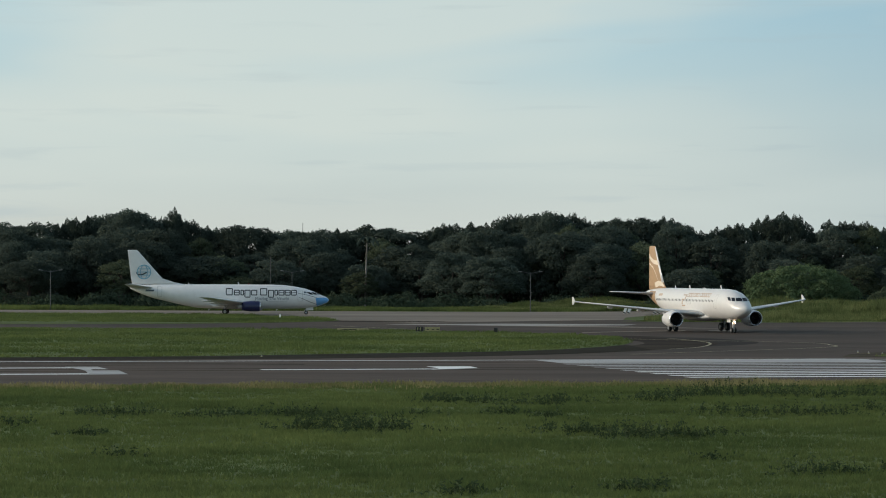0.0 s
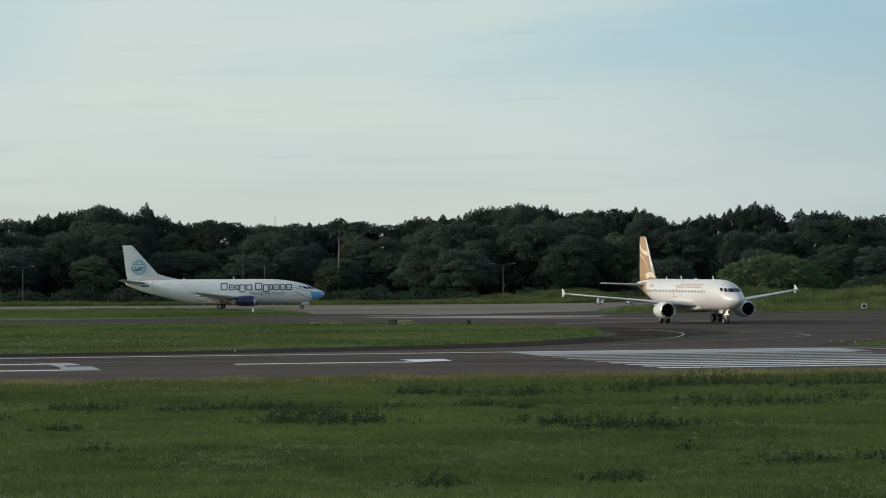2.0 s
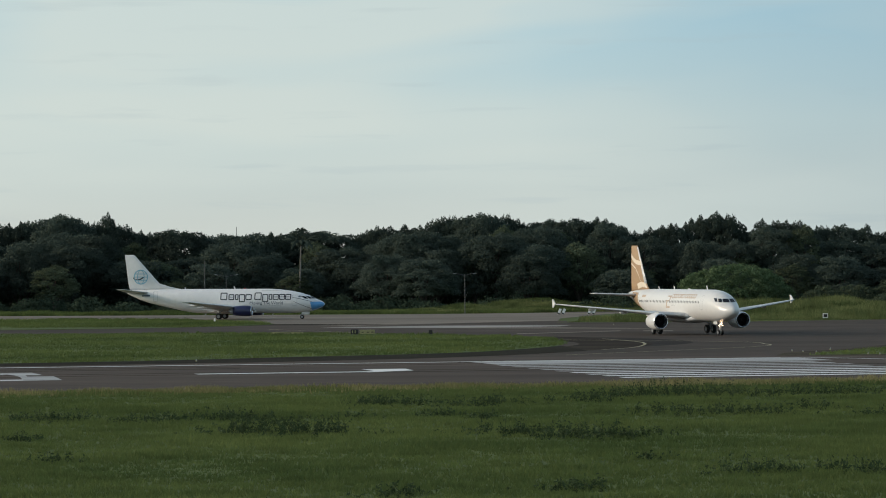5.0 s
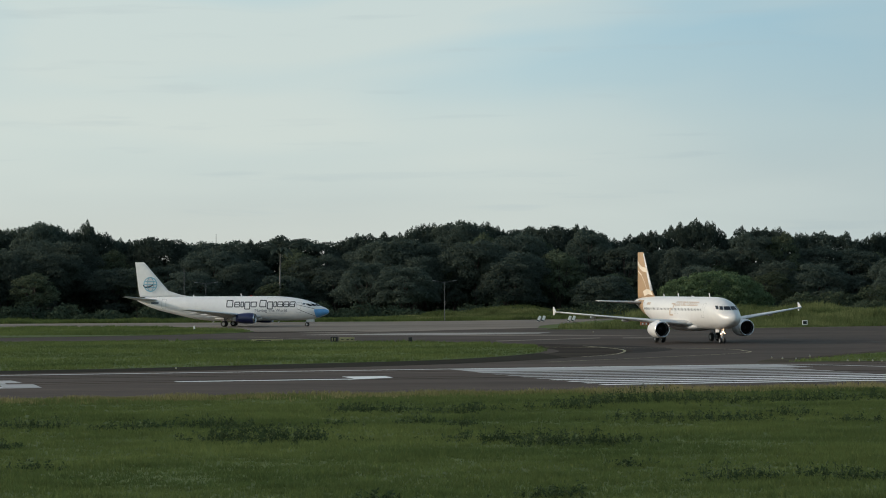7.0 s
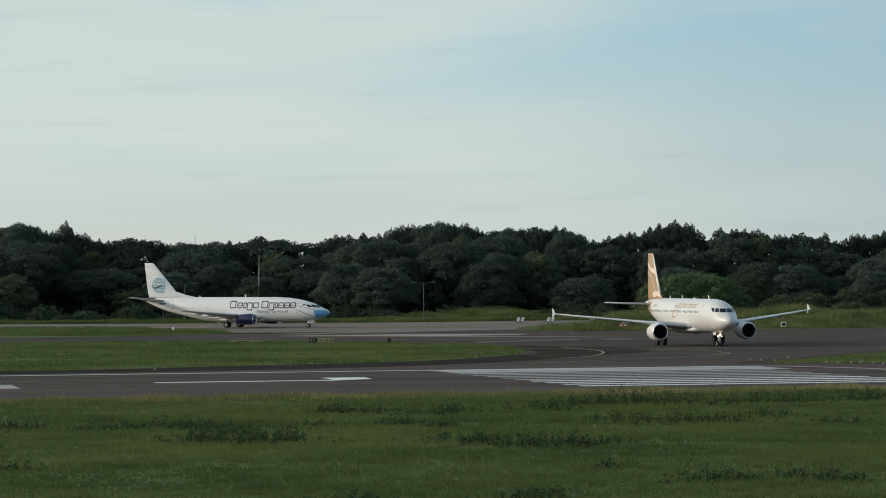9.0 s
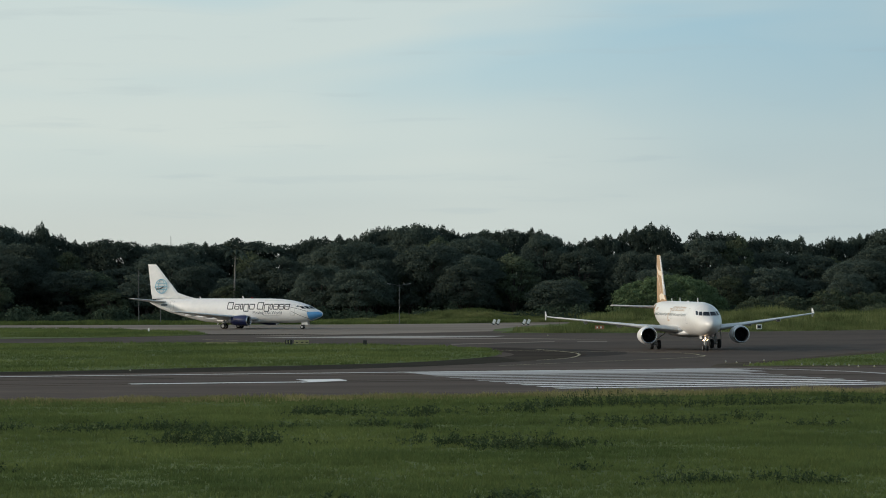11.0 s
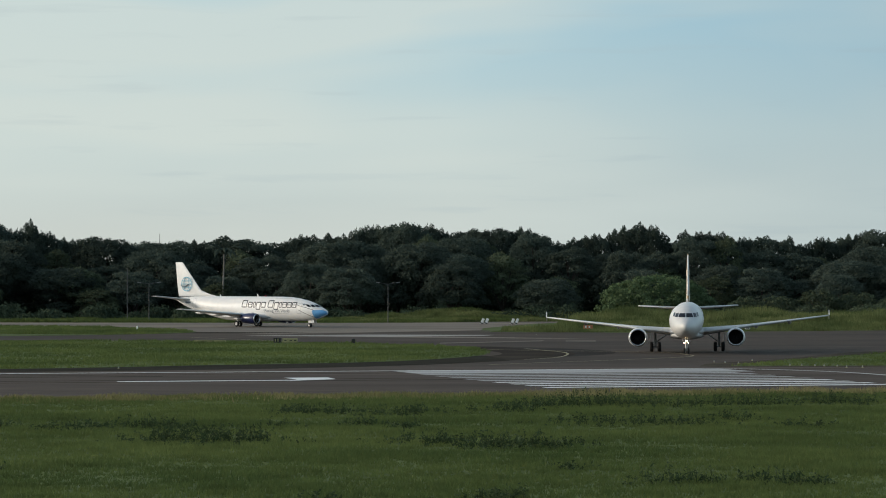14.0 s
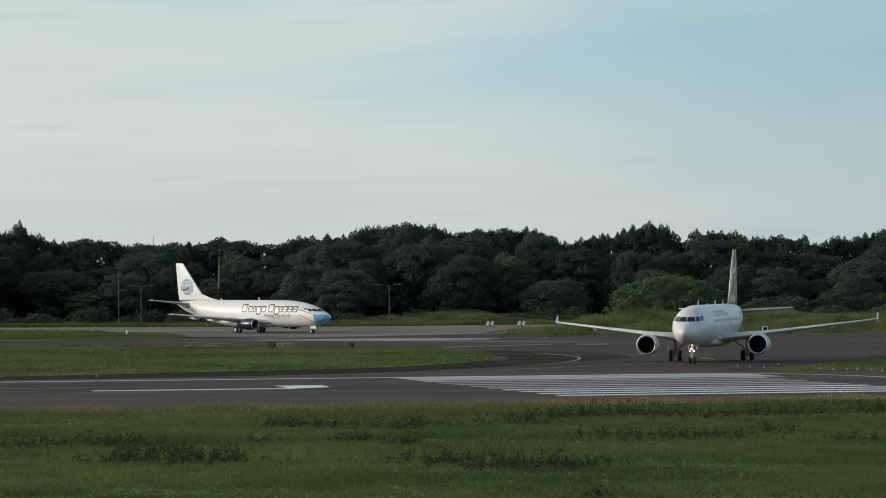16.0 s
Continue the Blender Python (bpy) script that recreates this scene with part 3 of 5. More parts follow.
    def sweep(points, width, mat, label):
        """A painted band on both faces of the fin through (share of chord, height) points."""
        for s in (-1, 1):
            bm = bmesh.new()
            last = None
            for i in range(25):
                q = i / 24 * (len(points) - 1)
                k = min(int(q), len(points) - 2)
                c, z = (points[k][j] + (points[k + 1][j] - points[k][j]) * (q - k) for j in (0, 1))
                cur = []
                for e in range(4):
                    zz = min(11.7, z + width * (e / 3 - 0.5))
                    lead, chord, thick = (float(np.interp(zz, [r[3] for r in fin_rows], [r[m] for r in fin_rows])) for m in (1, 2, 4))
                    t = 5 * thick * chord * max(0.012, 0.2969 * math.sqrt(c) - 0.126 * c - 0.3516 * c * c + 0.2843 * c ** 3 - 0.1015 * c ** 4)
                    cur.append(bm.verts.new((DATUM - lead - c * chord, s * (t + 0.02), zz)))
                if last:
                    for e in range(3):
                        bm.faces.new((last[e], last[e + 1], cur[e + 1], cur[e]))
                last = cur
            part("fin_stripe", bm, mat, fin, label)

    sweep([(0.02, 9.35), (0.4, 9.5), (0.7, 9.85), (0.99, 10.4)], 0.62, CREAM, "pale cream sweep on the fin")
    sweep([(0.03, 6.35), (0.25, 6.5), (0.55, 6.2)], 0.7, CREAM, "pale cream sweep at the fin root")
    sweep([(0.25, 6.9), (0.35, 7.8), (0.55, 8.7), (0.98, 9.3)], 0.22, CREAM, "thin pale cream sweep on the fin")
    lead_rows = [(0, float(np.interp(z, [r[3] for r in fin_rows], [r[1] for r in fin_rows])), float(np.interp(z, [r[3] for r in fin_rows], [r[2] for r in fin_rows])), z, 0.085) for z in (6.6, 8, 10, 11.6)]
    part("leading_edge", foil(lead_rows, upright=True, lo=0.0, hi=0.075, fat=1.06), WHITE, fin, "white leading edge strip", True)
    part("tail_cone", spun([(36.9, 0.42), (37.5, 0.26), (37.57, 0.05)], (0, 5.12)), BARE, plane, "bare metal tail cone", True)
    gear(plane, 5.07, 0, 0.38, 0.22, 0.25, 2.0, 0.12, [(DATUM - 5.7, -0.40, 1.62, 1.2, 0.04, 0.40), (DATUM - 5.7, 0.40, 1.62, 1.2, 0.04, 0.40)])
    lamp = bmesh.new()
    bmesh.ops.create_icosphere(lamp, subdivisions=2, radius=0.12, matrix=Matrix.Translation((DATUM - 4.5, 0.0, 1.50)))
    part("landing_light", lamp, GLOW, plane, "bright lit landing light on the nose gear", True)
    for d, hh in ((9.0, 0.5), (20.5, 0.45), (26.0, 0.35)):
        aerial(plane, d, 5.86, hh, 0.4)
    aerial(plane, 14.5, 5.86, 0.12, 1.2)
    return plane


# ---- cargo jet with the blue nose ----
def build_freighter():
    plane = tagged(new("cargo_jet"), "white cargo jet with sky blue nose taxiing behind the grass island", "airplane")
    hull = Hull([(0, 2.62, 2.42, 0.10), (0.15, 2.82, 2.22, 0.38), (0.4, 3.02, 2.04, 0.64), (0.8, 3.20, 1.86, 0.90), (1.2, 3.34, 1.70, 1.08), (1.6, 3.50, 1.56, 1.23), (2.4, 3.90, 1.34, 1.45), (3.2, 4.2, 1.2, 1.61), (4.2, 4.5, 1.1, 1.74),
                 (5.9, 4.84, 1.04, 1.85), (7.9, 5.08, 1.02, 1.88), (10, 5.18, 1.02, 1.88), (21.5, 5.2, 1.02, 1.88), (23.5, 5.2, 1.16, 1.88), (25.5, 5.2, 1.5, 1.82), (28, 5.18, 2.05, 1.62), (31, 5.12, 2.75, 1.22), (33, 5.02, 3.4, 0.86), (34.6, 4.9, 4.1, 0.5), (35.2, 4.78, 4.4, 0.25)])
    part("fuselage", hull.mesh(), CARGO_WHITE, plane, smooth=True)
    fairing = spun([(11.2, 0.05), (12.0, 0.8), (13.5, 1.1), (18.5, 1.1), (20.5, 0.8), (22, 0.05)], (0, 1.45), flat=0.5)
    for v in fairing.verts:
        v.co.y *= 1.6
    part("belly_fairing", fairing, CARGO_WHITE, plane, smooth=True)
    wing = [(1.0, 11.7, 8.2, 1.68, 0.13), (1.9, 12.4, 7.2, 1.76, 0.13), (4.9, 14.9, 4.7, 2.10, 0.12), (9.5, 17.7, 3.2, 2.58, 0.115), (14.2, 20.6, 1.7, 3.06, 0.11), (14.44, 20.85, 1.3, 3.08, 0.10)]
    tail = [(0.4, 31.0, 4.0, 4.56, 0.10), (6.2, 34.3, 1.5, 5.18, 0.10), (6.35, 34.5, 1.15, 5.19, 0.09)]
    for s in (-1, 1):
        w = part("wing", foil(wing, side=s), WING_GREY, plane, "light grey swept wing", True)
        part("slat", foil([(a, b - 0.03, c, d, e) for a, b, c, d, e in wing[2:5]], side=s, lo=0.0, hi=0.10, fat=1.06), LEAD_GREY, w, "pale grey leading edge slat", True)
        part("flap", foil([(y, *wing_reach(wing, y), 0.12) for y in (2.0, 4.9, 10.2)], side=s, lo=0.76, hi=1.0, fat=1.25), WING_GREY, w)
        for y in (3.6, 6.6, 9.8):
            d0, ch, z0 = wing_reach(wing, y)
            part("flap_track_fairing", spun([(d0 + ch * 0.5, 0.03), (d0 + ch * 0.65, 0.2), (d0 + ch * 0.95, 0.24), (d0 + ch * 1.2, 0.12), (d0 + ch * 1.32, 0.02)], (s * y, z0 - 0.2), 12), WING_GREY, w, smooth=True)
        engine(plane, 11.9, s * 4.83, 1.42, 0.96, NAVY, 0.90, 2.12)
        part("tailplane", foil(tail, side=s), WING_GREY, plane, "light grey tailplane", True)
        gear(plane, 18.27, s * 2.62, 0.51, 0.36, 0.42, 1.9, 0.0, [])
        part("nose_paint", hull.patch(lambda a, b: (0.02 + (2.05 + 0.25 * b) * a, (lambda q: q[0] + q[1] * (-0.985 + (1.85 - 0.62 * a) * b))(hull.at(0.02 + 2.2 * a))), 16, 14, s, 0.012), MASK_BLUE, plane, "sky blue painted nose")
        stroke(hull, plane, "mask_strap", [(2.1, 2.95), (3.6, 3.35), (5.4, 3.72)], 0.07, INK, s, "thin dark painted line")
        stroke(hull, plane, "mask_strap", [(2.1, 1.75), (3.4, 2.25), (5.2, 3.0)], 0.07, INK, s, "thin dark painted line")
        frame_mark(hull, plane, "crew_door", 4.6, 5.45, 2.35, 4.1, 0.045, PANEL_LINE, s, "outlined crew door")
        frame_mark(hull, plane, "cargo_door", 7.4, 10.9, 2.3, 4.9, 0.04, PANEL_LINE, s, "outlined main cargo door")
        frame_mark(hull, plane, "rear_door", 29.5, 30.3, 3.1, 4.75, 0.05, PANEL_LINE, s, "outlined rear door")
        # company name as plain hollow blocks, large and small ones
        for d, wd, z0, z1 in ((18.1, 1.15, 3.32, 4.42), (16.65, 0.95, 3.32, 4.14), (15.5, 0.55, 3.32, 4.14), (14.8, 1.0, 2.95, 4.14), (13.65, 1.05, 3.32, 4.14),
                              (12.05, 1.2, 3.32, 4.42), (10.65, 1.0, 2.95, 4.14), (9.5, 0.55, 3.32, 4.14), (8.8, 1.0, 3.32, 4.14), (7.7, 0.98, 3.32, 4.14), (6.6, 0.98, 3.32, 4.14)):
            if wd in (0.95, 0.98, 1.0) and z0 > 3.0:
                stroke(hull, plane, "name_bar", [(d, (z0 + z1) / 2 + 0.06), (d - wd + 0.1, (z0 + z1) / 2 + 0.06)], 0.10, INK, s, "charcoal bar of the company name")
            frame_mark(hull, plane, "name_block", d, d - wd + 0.1, z0 + 0.06, z1 + 0.06, 0.17, INK, s, "charcoal paint block of the company name")
        stroke(hull, plane, "registration_bar", [(30.9, 4.1), (32.4, 4.1)], 0.3, GREY_INK, s, "small grey registration bar")
        stroke(hull, plane, "flag_mark", [(4.0, 3.85), (4.4, 3.88)], 0.28, GREY_INK, s, "small dark flag mark")
        text = bpy.data.curves.new("slogan", "FONT")
        text.body, text.size, text.resolution_u = "Moving The World", 0.74, 3
        made = new("slogan_source", text)
        flat = bpy.data.meshes.new_from_object(made.evaluated_get(bpy.context.evaluated_depsgraph_get()))
        bpy.data.objects.remove(made)
        width = max(v.co.x for v in flat.vertices)
        for v in flat.vertices:
            d = (13.0 - v.co.x * 5.9 / width) if s < 0 else (7.1 + v.co.x * 5.9 / width)
            z = 2.52 + v.co.y
            v.co = (DATUM - d, s * (hull.side(d, z) + 0.016), z)
        flat.materials.clear()
        flat.materials.append(GREY_INK)
        part("slogan", flat, None, plane, "grey painted slogan")
        for z0, z1, y0, y1, y2, y3 in ((3.46, 3.84, 0.05, 0.72, 0.60, 0.05), (3.46, 3.86, 0.80, 1.14, 1.02, 0.70), (3.46, 3.88, 1.20, 1.40, 1.30, 1.10)):
            part("cockpit_window", hull.windscreen([(s * y0, z0), (s * y1, z0), (s * y2, z1), (s * y3, z1)]), PANE, plane, "dark cockpit windscreen pane")
    fin_rows = [(0, 25.2, 9.6, 5.12, 0.012), (0, 27.4, 7.5, 5.55, 0.03), (0, 29.5, 5.55, 6.2, 0.075), (0, 33.8, 1.85, 10.95, 0.09), (0, 34.05, 1.62, 11.13, 0.05)]
    fin = part("fin", foil(fin_rows, upright=True), CARGO_WHITE, plane, "white tail fin with round blue emblem", True)
    for s in (-1, 1):
        def ring(points, width, mat, name, label):
            bm = bmesh.new()
            rows = []
            for i, p in enumerate(points):
                a, b = Vector(points[max(0, i - 1)]), Vector(points[min(len(points) - 1, i + 1)])
                n = Vector((-(b - a).y, (b - a).x)).normalized() * width / 2
                rows.append([bm.verts.new((DATUM - q[0], s * 0.31, q[1])) for q in ((p[0] + n.x, p[1] + n.y), (p[0] - n.x, p[1] - n.y))])
            for a, b in zip(rows, rows[1:]):
                bm.faces.new((a[0], a[1], b[1], b[0]))
            part(name, bm, mat, fin, label)
        gx, gz, gr = 32.75, 7.3, 1.2
        ring([(gx + gr * math.cos(a * math.pi / 18), gz + gr * math.sin(a * math.pi / 18)) for a in range(37)], 0.16, LOGO_BLUE, "emblem_ring", "pale blue emblem ring")
        for k in (-0.5, 0.5):
            ring([(gx + k * gr * math.cos(a * math.pi / 18), gz + gr * math.sin(a * math.pi / 18)) for a in range(37)], 0.12, LOGO_BLUE, "emblem_arc", "pale blue emblem arc")
        for k in (-0.45, 0.0, 0.45):
            w0 = gr * math.sqrt(1 - k * k)
            ring([(gx - w0, gz + k * gr), (gx + w0, gz + k * gr)], 0.12, LOGO_BLUE, "emblem_bar", "pale blue emblem bar")
        ring([(gx + 1.35, gz - 0.1), (gx + 1.0, gz - 0.5), (gx + 0.2, gz - 0.42), (gx - 0.5, gz - 0.05)], 0.22, INK, "emblem_sweep", "dark curved emblem sweep")
    gear(plane, 4.0, 0, 0.34, 0.2, 0.2, 1.4, 0.08, [(DATUM - 3.4, -0.36, 1.0, 1.3, 0.04, 0.5), (DATUM - 3.4, 0.36, 1.0, 1.3, 0.04, 0.5)])
    beacon = bmesh.new()
    bmesh.ops.create_uvsphere(beacon, u_segments=14, v_segments=8, radius=0.14, matrix=Matrix.Translation((DATUM - 14.2, 0, 5.22)) @ Matrix.Diagonal((1, 1, 1.1, 1)))
    part("beacon", beacon, BEACON_RED, plane, "small red anti-collision beacon", True)
    for d, hh in ((15.8, 0.45), (24.6, 0.3)):
        aerial(plane, d, 5.19, hh, 0.3)
    aerial(plane, 9.0, 0.98, -0.3, 0.3), aerial(plane, 21.0, 1.0, -0.3, 0.3)
    return plane


jet, freighter = build_jet(), build_freighter()
freighter.scale = (1.01, 1.01, 1.03)

# ---- runway markings ----
def strip_on_runway(name, u0, u1, v0, v1, material, label, skew=0.0, z=0.036):
    return sheet(name, [along(u0, v0), along(u1, v0), along(u1 + skew, v1), along(u0 + skew, v1)], z, material, label, "marking", 0.004)


U0 = 83.9  # where the threshold begins, along the runway
for k in range(9):
    tagged(strip_on_runway("threshold_stripe", U0, U0 + 30.6, 262.3 + 4.55 * k, 264.1 + 4.55 * k, PAINT if k < 4 else FADED, "long worn white threshold stripe on asphalt"), group="threshold stripes")
strip_on_runway("threshold_block", U0 + 0.5, U0 + 33.5, 302.4, 312.1, FADED, "broad faded white threshold paint block")
strip_on_runway("side_line", -420, U0 + 32, 312.4, 313.4, PAINT, "white runway side line")
ribbon("edge_curve", smooth_line([along(112, 313.6), along(117, 312.8), along(120.4, 309.6), along(123.2, 303.5), along(124.6, 296), along(124.4, 284), along(123.0, 268)]), 0.9, 0.036, FADED, "pale curved pavement edge line", "marking")
def arrow(u0, u1, v, flag):
    """A painted arrow: a long shaft with a slanting flag at its end."""
    strip_on_runway("arrow_shaft", u0, u1, v - 0.9, v + 0.9, PAINT, "white painted arrow shaft on the runway")
    sheet("arrow_head", [along(u1 - 1.2, v - 1.6), along(u1 + 3.8, v + 2.0), along(u1 + 4.4, v + flag), along(u1 + 0.4, v + flag), along(u1 + 0.2, v + 1.6)], 0.0372, PAINT, "white painted arrow head on the runway", "marking", 0.004)


arrow(53.4, 69.2, 286.9, 7.2)
strip_on_runway("arrow_shaft", -40, 37.6, 276.6, 278.8, PAINT, "white painted arrow shaft on the runway")
strip_on_runway("arrow_shaft", -40, 38.0, 293.2, 295.0, PAINT, "white painted arrow shaft on the runway")
sheet("arrow_head", [along(37.2, 276.0), along(40.4, 276.4), along(41.1, 286.4), along(38.9, 286.4), along(39.2, 290.0), along(40.7, 290.0), along(40.7, 297.0), along(37.8, 297.0), along(38.3, 290.0), along(38.2, 285.9)], 0.0372, FADED, "white hooked arrow head painted on the runway", "marking", 0.004)
ribbon("taxi_line", smooth_line([along(U0 + 16, 332), (30.4, 378), (32.6, 392), (31.0, 401), (24.5, 408), (11, 418), (-4, 446), (-31, 500)], 10), 0.24, 0.040, YELLOW, "thin yellow taxiway guide line", "marking")
ribbon("taxi_edge_line", smooth_line([(13.2, 368), (16.6, 376), (18.4, 386), (19.2, 398), (18.2, 409), (15.2, 423)], 10), 0.28, 0.0405, YELLOW, "thin yellow edge line round the shoulder", "marking")
DARK = shade("dark_sealed_shoulder", (0.024, 0.019, 0.016), 0.95, coarse=0.14, fine=1.0, second=(0.052, 0.042, 0.032), fleck=0.25, gloss=0.03, stretch=(-20, (0.25, 1.6, 1)))
ribbon("shoulder", smooth_line([(-26, 333), (-12, 346), (3, 360), (11, 374), (15.2, 389), (15.6, 403), (13, 417), (8, 432)], 6), 8.5, 0.0372, DARK, "dark sealed shoulder round the grass tip", "taxiway")
for pts in ([(-47, 548), (-20, 545), (-13, 538), (-30, 536), (-46, 541)], [(-20, 520), (16, 500), (28, 488), (8, 496), (-24, 514)]):
    sheet("tar_patch", pts, 0.0325, DARK if pts[0][1] > 540 else APRON, "irregular patch of resealed paving", "taxiway", 0.002)

SCUFF = shade("rubber_scuffed_asphalt", (0.042, 0.035, 0.031), 0.9, coarse=0.06, fine=0.8, second=(0.026, 0.022, 0.020), fleck=0.25, gloss=0.06, stretch=(-40, (0.5, 1.2, 1)))
# rubbed dark crescent where the aircraft turn past the shoulder
sheet("scuffed_patch", smooth_line([(16.5, 378), (22, 388), (25, 400), (24, 414), (17, 430), (8, 440)]) + smooth_line([(9, 432), (15, 420), (18.5, 408), (19.5, 398), (18, 386), (16.5, 379)]), 0.0329, SCUFF, "dark rubbed crescent of taxiway asphalt", "taxiway", 0.002)
for k in range(5):
    strip_on_runway("tyre_mark", -200 + 37 * k, 60 + 31 * k, 300.5 + 2.3 * k - 18 * (k % 2), 301.6 + 2.3 * k - 18 * (k % 2), DARK, "dark rubber tyre mark along the runway", z=0.0325)
# bare earth, its colour darkened further to include the shadow of the grass edge
EARTH = shade("earth_with_grass_shadow", (0.017, 0.014, 0.010), 0.95, coarse=0.25, fine=1.6, second=(0.032, 0.028, 0.018), fleck=0.3, gloss=0.04, stretch=(-RUN, (0.4, 1.5, 1)))
sheet("island_edge", [along(-400, 316)] + smooth_line([(-110, 299.0), (-62, 311.6), (-47.6, 315.6), (-40, 318.2), (-33, 320.8), (-25, 324.2), (-18, 328.0), (-7, 336.0), (0, 343.5), (6, 352.5), (11.5, 364)], 4) + [(9.5, 385), (4.5, 380), (-2, 364), (-22, 347), (-50, 332), (-110, 314), along(-400, 332)], 0.0392, EARTH, "strip of dark earth along the grass island, grass shadow in its colour", "ground", 0.006)
PALE = shade("pale_new_concrete", (0.27, 0.255, 0.235), 0.85, coarse=0.06, fine=0.8, vary=0.12, fleck=0.15)
sheet("concrete_patch", [(-24, 512), (-2, 506), (12, 512), (14, 521), (-6, 524)], 0.0335, PALE, "pale patch of newer concrete on the taxiway", "taxiway", 0.002)
sheet("concrete_patch", [(5, 455), (19.2, 471), (19.8, 477), (5, 459.5)], 0.0332, APRON, "pale streak of newer concrete on the taxiway", "taxiway", 0.002)
sheet("concrete_patch", [(22.5, 470), (26.6, 469), (27, 477), (22.8, 476)], 0.0335, APRON, "pale patch of newer concrete on the taxiway", "taxiway", 0.002)

# grass by the right of the joining taxiway, and by the far paving
VERGE = smooth_line([(33.0, 341.5), (34.6, 347), (38.6, 357), (49.5, 384), (66, 412), (100, 445), (150, 470)]) + [(260, 470), (260, 412), (120, 362), (60, 346), (45.0, 342.5)]
SOIL = shade("bare_brown_soil", (0.046, 0.036, 0.026), 0.95, coarse=0.3, fine=2.0, second=(0.078, 0.066, 0.044), fleck=0.25, gloss=0.05)
sheet("soil_margin", smooth_line([(29.6, 340.2), (30.4, 345), (32.0, 352), (39.2, 366), (48.2, 389), (58, 411), (92, 446), (150, 476)]) + [(260, 476), (260, 404), (120, 357), (60, 341.5), (44, 338.6), (36, 338.4)], 0.046, SOIL, "bare brown soil margin round the grass verge", "ground", 0.03)
sheet("grass_verge", VERGE, 0.06, GRASS, "mown grass verge beside the taxiway", "grass", 0.05)
WEDGE = [(-330, 532)] + smooth_line([(-80.8, 503.9), (-56.4, 511.7), (-44.5, 521.9), (-35.8, 534.3), (-33.1, 548.6), (-38.1, 567.7), (-45.0, 584.5), (-56.3, 601.4), (-77.4, 609.7), (-97.0, 604.6)], 4) + [(-330, 640)]
sheet("grass_wedge", WEDGE, 0.07, GRASS, "rough grass wedge between the taxiways", "grass", 0.05)



# ---- grasses ----
def blades(name, spots, height, width, material, label, lean=0.35, count=5, seed=1):
    """Many grass tufts in one object: spots give x, y, base height and a size factor."""
    rng = np.random.default_rng(seed)
    sp = np.repeat(spots, count, axis=0)
    m = len(sp)
    a = rng.uniform(0, 2 * math.pi, m)
    h = height * sp[:, 3] * rng.uniform(0.5, 1.25, m)
    w = width * rng.uniform(0.6, 1.3, m) * np.sqrt(sp[:, 3])
    base = sp[:, :3] + np.stack([rng.normal(0, width * 1.6, m), rng.normal(0, width * 1.6, m), np.zeros(m)], 1)
    side = np.stack([np.cos(a), np.sin(a) * 0.4, np.zeros(m)], 1) * w[:, None] / 2
    tip = base + np.stack([rng.normal(0, lean, m) * h, rng.normal(0, lean, m) * h, h], 1)
    v = np.empty((m * 3, 3))
    v[0::3], v[1::3], v[2::3] = base - side, base + side, tip
    me = bpy.data.meshes.new(name)
    me.from_pydata(v.tolist(), [], np.arange(m * 3).reshape(m, 3).tolist())
    me.materials.append(material)
    return tagged(new(name, me), label, "grass", kind="stuff")


def inside(x, y, outline):
    """Which of the spots lie within the outline."""
    hit, n = np.zeros(len(x), bool), len(outline)
    for (x0, y0), (x1, y1) in zip(outline, outline[1:] + outline[:1]):
        cross = (y0 > y) != (y1 > y)
        hit ^= cross & (x < (x1 - x0) * (y - y0) / ((y1 - y0) or 1e-9) + x0)
    return hit


def clumpy(x, y, s):
    return np.array([noise.noise((a * s, b * s, 3.1)) for a, b in zip(x, y)])


rng = np.random.default_rng(7)
N = 78000
v = 286 - 162 * rng.uniform(0, 1, N)
u = rng.uniform(-1, 1, N)
gy = v
gx = u * (0.135 * gy + 12) + gy * 0.005
vv = -gx * SR + gy * CR
keep = (vv < NEAR_EDGE - 0.8)
gx, gy = gx[keep], gy[keep]
sz = 1 + 0.9 * clumpy(gx, gy, 0.12)
blades("field_grass", np.stack([gx, gy, np.zeros(len(gx)), np.clip(sz, 0.35, 2.2)], 1), 0.19, 0.075, BLADE, "rough green field grass in the foreground", count=6, seed=2)
eu = rng.uniform(-60, 150, 9000)
ev = NEAR_EDGE - np.abs(rng.normal(0, 3.2, 9000)) + 0.1
ex, ey = eu * CR - ev * SR, eu * SR + ev * CR
es = np.clip(1 + 0.8 * clumpy(ex, ey, 0.22), 0.4, 1.8)
blades("runway_edge_grass", np.stack([ex, ey, np.zeros(9000), es], 1), 0.36, 0.10, DRY, "dry straw-coloured grass along the runway edge", count=4, seed=3)
ix = rng.uniform(-75, 12, 26000)
iy = rng.uniform(300, 495, 26000)
ok = inside(ix, iy, [tuple(q) for q in island])
ix, iy = ix[ok], iy[ok]
blades("island_grass", np.stack([ix, iy, np.full(len(ix), 0.06), np.clip(1 + clumpy(ix, iy, 0.09), 0.3, 2)], 1), 0.22, 0.16, BLADE, "short green grass on the island", count=4, seed=4)
lx = rng.uniform(-110, -34, 9000)
ly = rng.uniform(522, 622, 9000)
ok = inside(lx, ly, WEDGE)
lx, ly = lx[ok], ly[ok]
blades("wedge_grass", np.stack([lx, ly, np.full(len(lx), 0.07), np.clip(1 + 1.3 * clumpy(lx, ly, 0.1), 0.3, 2.6)], 1), 0.27, 0.16, BLADE, "rough green grass between the taxiways", count=6, seed=5)
